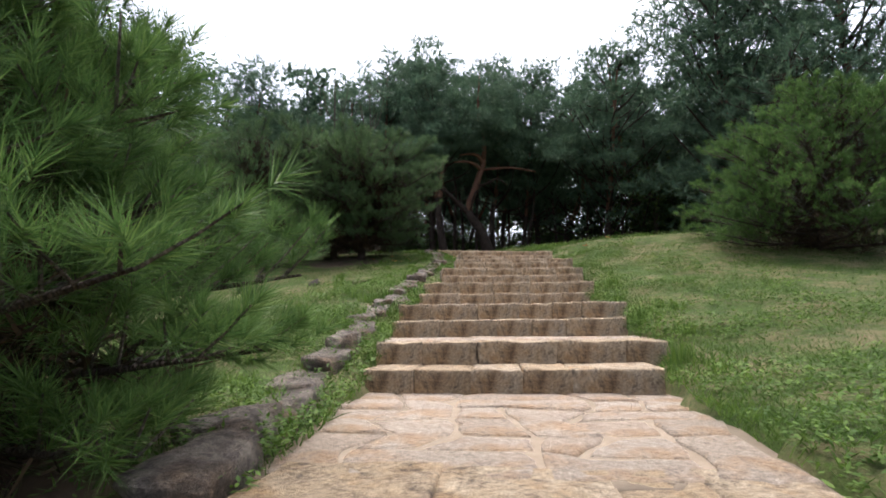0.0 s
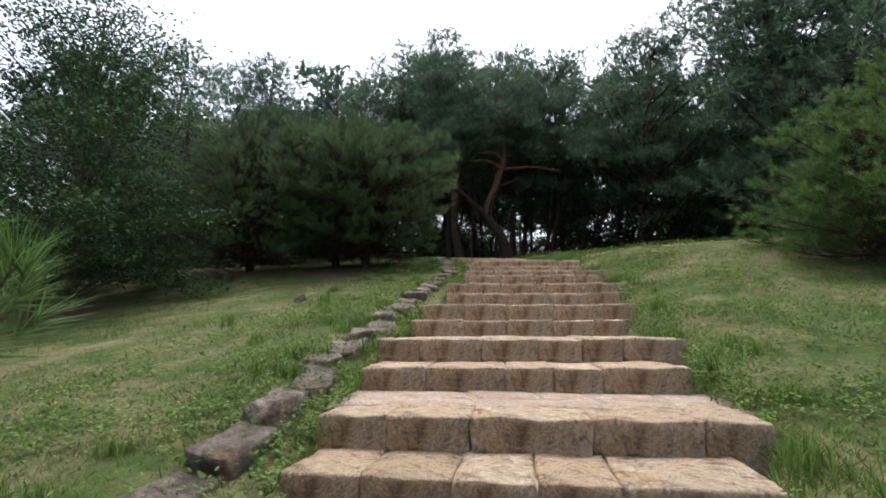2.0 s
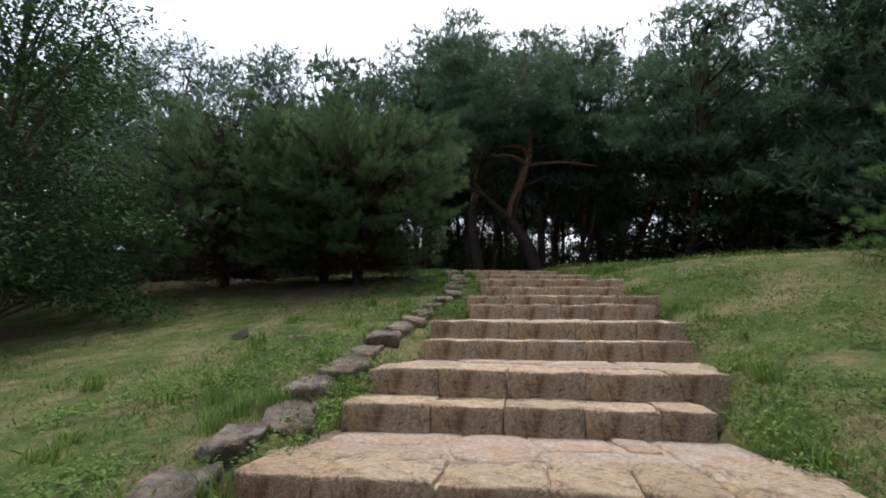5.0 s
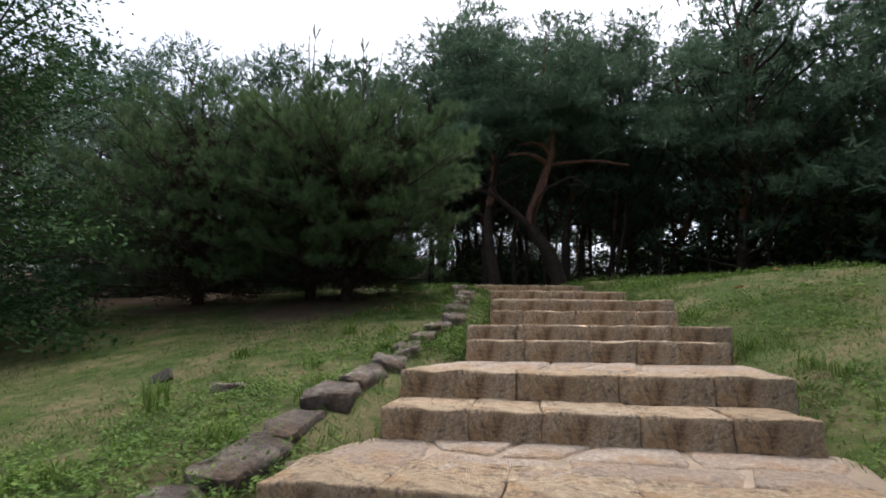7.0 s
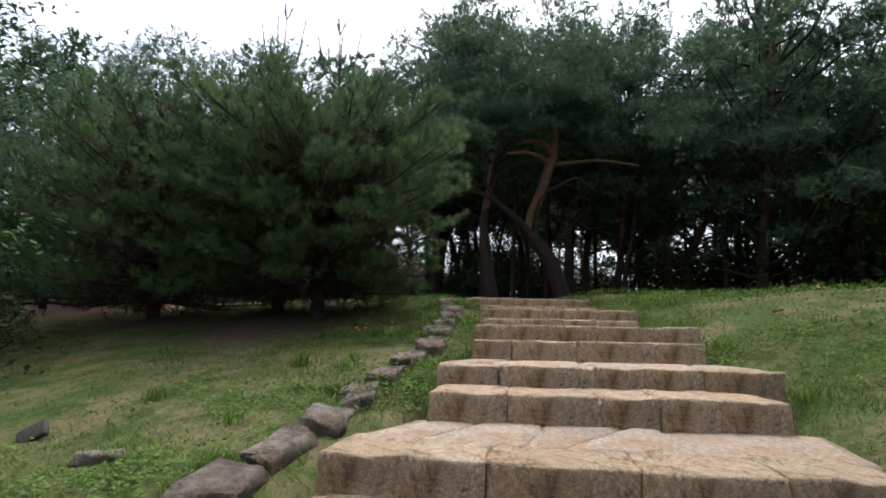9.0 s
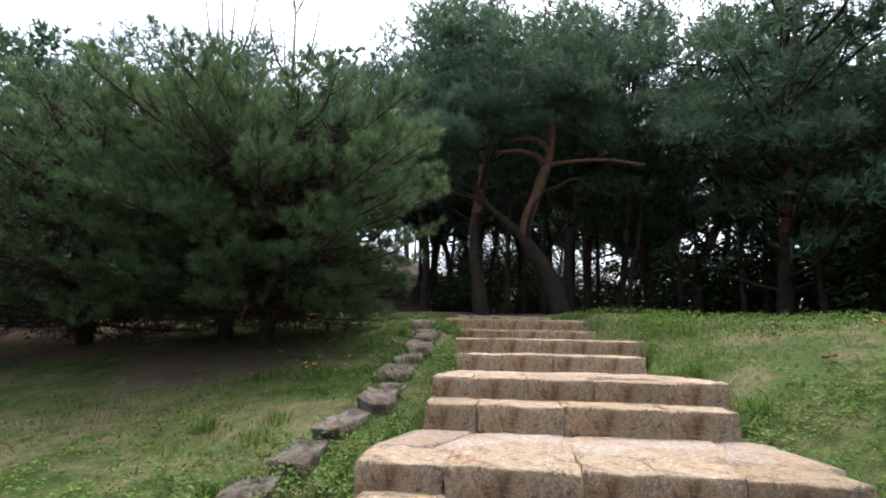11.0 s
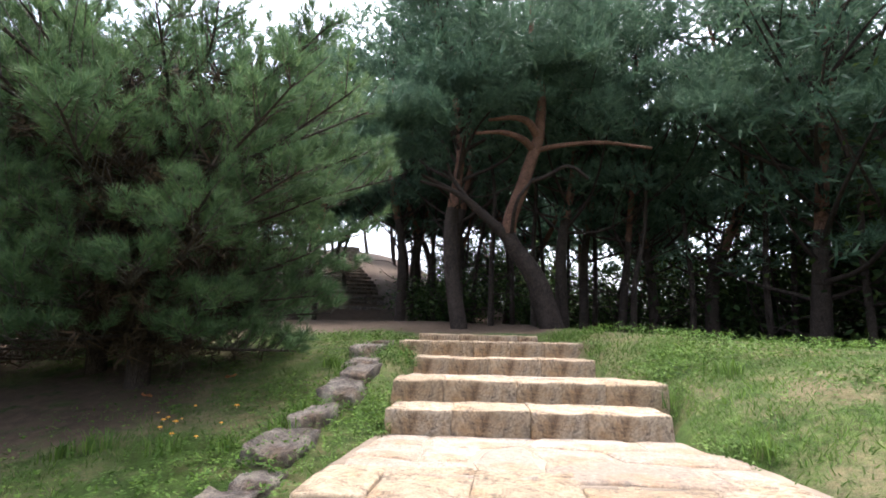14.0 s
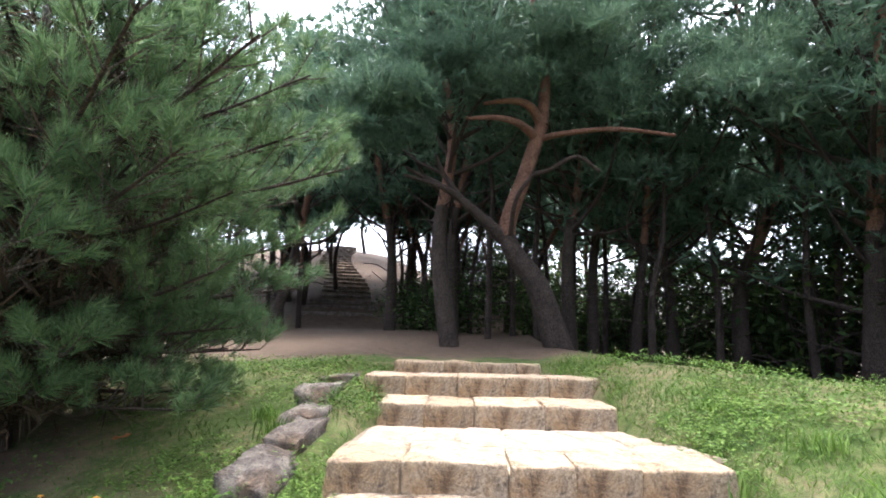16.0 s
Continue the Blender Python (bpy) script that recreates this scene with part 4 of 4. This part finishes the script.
shrubs = [shrub(on_slope(1.4, 25.6), 1.5, 1.3, 300), shrub(on_slope(3.6, 25.0), 2.6, 1.6, 301), shrub(on_slope(6.2, 24.2), 3.2, 1.8, 302)]
SHRUBS = [(-2.6, 36.5), (-0.6, 34.5), (0.8, 37.5), (-3.6, 41.5), (-1.2, 39.5), (10.0, 21.4), (7.0, 22.6), (8.6, 20.2), (11.2, 24.2), (12.0, 19.6), (13.2, 21.0), (15.0, 23.5), (2.6, 28.5), (5.0, 26.0), (7.6, 25.6), (9.2, 23.2), (8.2, 27.5), (10.8, 26.0), (12.2, 22.0), (13.5, 25.0), (1.6, 31.0), (4.0, 31.5), (6.8, 30.0), (2.2, 34.5), (5.6, 35), (13.5, 29.5), (16.0, 21.0), (17.0, 24.5), 
          (-10.2, 24.5), (-12.5, 26.0), (-9.0, 25.5), (-15.5, 24.5), (14.2, 19.2), (0.2, 38), (4, 40), (-18.5, 23.5)]
for i, (x, y) in enumerate(SHRUBS):
    big = 1.0 + 0.3 * smooth((y - 24) / 8) * (x > -5) + 0.5 * smooth((x - 4) / 3)
    m = pose(x, y, slope(x, y) - 0.1, 0, 0, wood_rng.uniform(0, 360)) @ Matrix.Scale(big, 4)
    c = copy_thing(shrubs[1 + i % 2], m)
    c.matrix_basis = m

for x, y in ((-2.4, 27.0), (-1.2, 25.4)):
    copy_thing(shrubs[0], pose(x, y, slope(x, y) - 0.1, 0, 0, wood_rng.uniform(0, 360)))

# ---- the far stairs up the wooded hill ----


def far_stairs():
    """Low dark steps of logs and stones, winding up the hill."""
    for i in range(22):
        s = 0.2 + i * 1.05
        bend = 0.35 * math.sin(i * 0.35)
        x, y = -5.9 + HILL.x * s + bend, 29.0 + HILL.y * s
        z = slope(x, y)
        w = 2.3 - 0.02 * i if i > 2 else 2.8
        st = thing("stone_step", (x, y, z), "dark weathered step of the far stairs in the wood", "step", "far steps in the wood")
        st.rotation_euler.z = radians(21 + 3 * math.sin(i * 0.7))
        n = 3 + i % 2
        for j in range(n):
            bw = w / n
            b = part("block", rough_block(bw * 0.98, 0.42, 0.36, 900 + i * 7 + j, 0.03, 0.03), M_ROCK, st)
            b.location = (-w / 2 + (j + 0.5) * bw, rng.uniform(-0.05, 0.05), 0.12 + rng.uniform(-0.02, 0.02))


far_stairs()

# ---- grass, weeds and small things ----


def grass_field(name, n, box, tall, wide, keep, label, lean=0.5, mat=None):
    r = np.random.default_rng(len(name) * 7 + n)
    pts = []
    while len(pts) < n:
        x, y = r.uniform(box[0], box[1]), r.uniform(box[2], box[3])
        k = keep(x, y)
        if k > 0 and r.random() < k:
            pts.append((x, y, slope(x, y) - 0.01, 0.55 + 0.6 * noise.noise((x * 1.3, y * 1.3, 2.0)) + 0.25))
    p = np.array(pts)
    d = r.normal(size=(n, 3)) * np.array([lean, lean, 0]) + np.array([0, 0, 1.0])
    d = unit(d)
    h = (tall * np.clip(p[:, 3], 0.35, 1.5) * r.uniform(0.5, 1.3, n))[:, None]
    side = unit(np.cross(d, r.normal(size=(n, 3)))) * (wide / 2)
    b = p[:, :3]
    bend = r.normal(size=(n, 3)) * np.array([0.35, 0.35, 0]) * h
    verts = np.stack([b - side, b + side, b + d * h * 0.6 + side * 0.7 + bend * 0.4, b + d * h * 0.6 - side * 0.7 + bend * 0.4, b + d * h + bend], 1).reshape(-1, 3)
    i = np.arange(n)[:, None] * 5
    faces = np.concatenate([np.concatenate([i, i + 1, i + 2], 1), np.concatenate([i, i + 2, i + 3], 1), np.concatenate([i + 3, i + 2, i + 4], 1)])
    ob = mesh_part(name, verts, faces, mat or M_GRASS)
    return tagged(ob, label, "grass", kind="stuff")


def off_steps(x, y):
    """Metres from the nearest edge of the stair, minus when on it."""
    if y > 17.6:
        return 1.0
    return max(left_end(y) - x, x - right_end(y) - 0.04)


def lawn_keep(x, y):
    d = off_steps(x, y)
    if d < 0.03 or (y > 17.3 and -2 < x < 1.4):
        return 0.0
    patch = 1 - 0.85 * smooth((0.12 + noise.noise((x * 0.55 + 9, y * 0.55, 4.0))) / 0.3)
    return (1 - smooth((bare(x, y) - 0.25) / 0.4)) * patch * min(1.0, 0.25 + 1.4 / (1 + 0.7 * d))


def edge_keep(x, y):
    d = off_steps(x, y)
    if d < -0.06 or d > 0.8:
        return 0.0
    n = noise.noise((x * 1.1, y * 1.1, 8.0))
    return max(0.0, 0.45 + 1.2 * n) * (1 - d / 0.8)


grass_field("grass", 85000, (-7, 8.5, -1.0, 19.5), 0.065, 0.0075, lawn_keep, "short green lawn grass with straw-coloured blades")
grass_field("edge_grass", 14000, (-2.6, 3.6, -1.0, 17.4), 0.09, 0.008, edge_keep, "taller bright green grass and weeds along the steps", 0.6, M_WEED)


def weed_patch(name, n, box, keep, label):
    """Low broad-leaved weeds and clover, four small leaves to a stalk."""
    r = np.random.default_rng(n)
    pts = []
    while len(pts) < n:
        x, y = r.uniform(box[0], box[1]), r.uniform(box[2], box[3])
        if r.random() < keep(x, y):
            pts.append((x, y, slope(x, y) + r.uniform(0.015, 0.09)))
    p = np.repeat(np.array(pts), 4, 0)
    p = p + r.normal(size=p.shape) * 0.02
    d = unit(r.normal(size=p.shape) * np.array([1, 1, 0.3]) + np.array([0, 0, 0.15]))
    side = unit(np.cross(d, np.array([0, 0, 1.0]) + r.normal(size=p.shape) * 0.3)) * 0.009
    ln = r.uniform(0.022, 0.055, (len(p), 1))
    verts = np.stack([p, p + d * ln * 0.5 - side, p + d * ln, p + d * ln * 0.5 + side], 1).reshape(-1, 3)
    return tagged(mesh_part(name, verts, np.arange(len(verts)).reshape(-1, 4), M_WEED), label, "weeds", kind="stuff")


def weed_keep(x, y):
    d = off_steps(x, y)
    wide = 4.5 if x > 0 else 3.4
    if d < -0.05 or d > wide:
        return 0.0
    return max(0.0, (0.3 if x > 0 else 0.5) + 1.3 * noise.noise((x * 0.9 + 5, y * 0.9, 1.0))) * (1 - d / wide) * (1 - bare(x, y))


weed_patch("weeds", 21000, (-4.9, 6.8, -1.0, 17.4), weed_keep, "low clover and broad-leaved weeds beside the stones")


def grass_tuft(x, y, tall, seed, mat):
    r = np.random.default_rng(seed)
    n = 60
    b = np.array([x, y, slope(x, y) - 0.01]) + r.normal(size=(n, 3)) * np.array([0.06, 0.06, 0])
    out = unit(r.normal(size=(n, 3)) * np.array([1, 1, 0]))
    h = tall * r.uniform(0.5, 1.1, (n, 1))
    side = np.cross(out, np.array([0, 0, 1.0])) * 0.004
    up = np.array([0, 0, 1.0])
    m1, m2 = b + up * h * 0.6 + out * h * 0.15, b + up * h * 0.9 + out * h * 0.5
    verts = np.stack([b - side, b + side, m1 + side, m1 - side, m2], 1).reshape(-1, 3) - np.array([x, y, slope(x, y)])
    i = np.arange(n)[:, None] * 5
    faces = np.concatenate([np.concatenate([i, i + 1, i + 2], 1), np.concatenate([i, i + 2, i + 3], 1), np.concatenate([i + 3, i + 2, i + 4], 1)])
    ob = mesh_part("grass_tuft", verts, faces, mat)
    ob.location = (x, y, slope(x, y))
    return tagged(ob, "tuft of long bright green grass on the lawn", "grass", "grass tufts", "stuff")


for i, (x, y, h) in enumerate(((-2.6, 8.6, 0.34), (-2.0, 4.6, 0.2), (-3.6, 7.4, 0.24), (1.75, 4.6, 0.24), (1.5, 3.0, 0.26), (2.35, 7.2, 0.2), (2.75, 9.4, 0.2), (2.6, 11.9, 0.22), (2.45, 13.0, 0.2), (-1.9, 11.4, 0.2), (-2.9, 10.4, 0.18), (2.2, 14.3, 0.2), (-1.0, 7.0, 0.2), (-1.3, 5.4, 0.2))):
    grass_tuft(x, y, h, 500 + i, M_WEED)


tuft_rng = random.Random(23)
for i in range(64):
    y = tuft_rng.uniform(1.5, 15.5)
    if i % 5:
        x = float(np.interp(y, KERB_Y, KERB_X)) - 0.1 - 1.7 * tuft_rng.random() ** 2
    else:
        x = right_end(y) + 0.15 + 0.5 * tuft_rng.random()
    if bare(x, y) < 0.3:
        grass_tuft(x, y, tuft_rng.uniform(0.1, 0.2), 600 + i, M_WEED)


def mushroom(x, y, size, seed):
    z = slope(x, y)
    ob = thing("mushroom", (x, y, z), "small orange mushroom in the grass under the pine", "mushroom", "mushrooms under the pine")
    prof = [(0.0, 1.0), (0.45, 0.95), (0.8, 0.75), (1.0, 0.45), (0.92, 0.38), (0.4, 0.5), (0.0, 0.52)]
    bm = bmesh.new()
    rings = []
    for rr, zz in prof:
        rings.append([bm.verts.new((rr * size * math.cos(a) * (1 + 0.08 * math.sin(3 * a + seed)), rr * size * math.sin(a), zz * size * 0.9 + size * 0.5)) for a in [2 * math.pi * q / 12 for q in range(12)]])
    for a, b in zip(rings, rings[1:]):
        for q in range(12):
            bm.faces.new((a[q], a[(q + 1) % 12], b[(q + 1) % 12], b[q]))
    bmesh.ops.remove_doubles(bm, verts=bm.verts, dist=1e-5)
    for f in bm.faces:
        f.smooth = True
    part("cap", bm, M_CAP, ob)
    v, f = tube([(0, 0, -0.02), (0.002, 0, size * 0.5), (0, 0, size * 1.0)], [size * 0.2, size * 0.16, size * 0.18], 8)
    mesh_part("stalk", v, f, M_STALK, ob, "", True)


for i in range(11):
    mushroom(-1.75 + rng.uniform(-0.45, 0.35), 13.4 + rng.uniform(-0.35, 0.45), rng.uniform(0.012, 0.026), i)


def plaque(x, y):
    """A small dark slab leaning out of the lawn."""
    z = slope(x, y)
    bm = rough_block(0.23, 0.05, 0.13, 71, 0.012, 0.008)
    me = bpy.data.meshes.new("slate_slab")
    bm.to_mesh(me)
    bm.free()
    me.materials.append(M_PLAQUE)
    ob = new("slate_slab", me)
    ob.location = (x, y, z + 0.11)
    ob.rotation_euler = (radians(-30), radians(-30), radians(12))
    tagged(ob, "small dark slate slab leaning in the grass", "slab")


plaque(-3.35, 9.6)
rock("field_stone", (0.3, 0.16, 0.12), 44, on_slope(-2.25, 9.1), 0.3, "flat grey stone sunk in the lawn")
for i, (x, y) in enumerate(((4.3, 13.2), (-2.6, 14.0), (3.4, 12.4), (-2.1, 14.6))):
    bm = bmesh.new()
    n = 10
    vs = [bm.verts.new((0.05 * math.cos(6.283 * q / n) * (1.3 if q % 5 == 0 else 1), 0.035 * math.sin(6.283 * q / n), 0.012 * math.sin(q * 1.9))) for q in range(n)]
    c = bm.verts.new((0, 0, -0.008))
    for q in range(n):
        bm.faces.new((vs[q], vs[(q + 1) % n], c))
    me = bpy.data.meshes.new("fallen_leaf")
    bm.to_mesh(me)
    bm.free()
    me.materials.append(M_DRY)
    ob = new("fallen_leaf", me)
    ob.location = (x, y, slope(x, y) + 0.05)
    ob.rotation_euler = (0.3, 0.2, i * 1.3)
    ob.modifiers.new("thickness", "SOLIDIFY").thickness = 0.003
    tagged(ob, "curled dry brown leaf lying on the grass", "leaf", "fallen leaves")
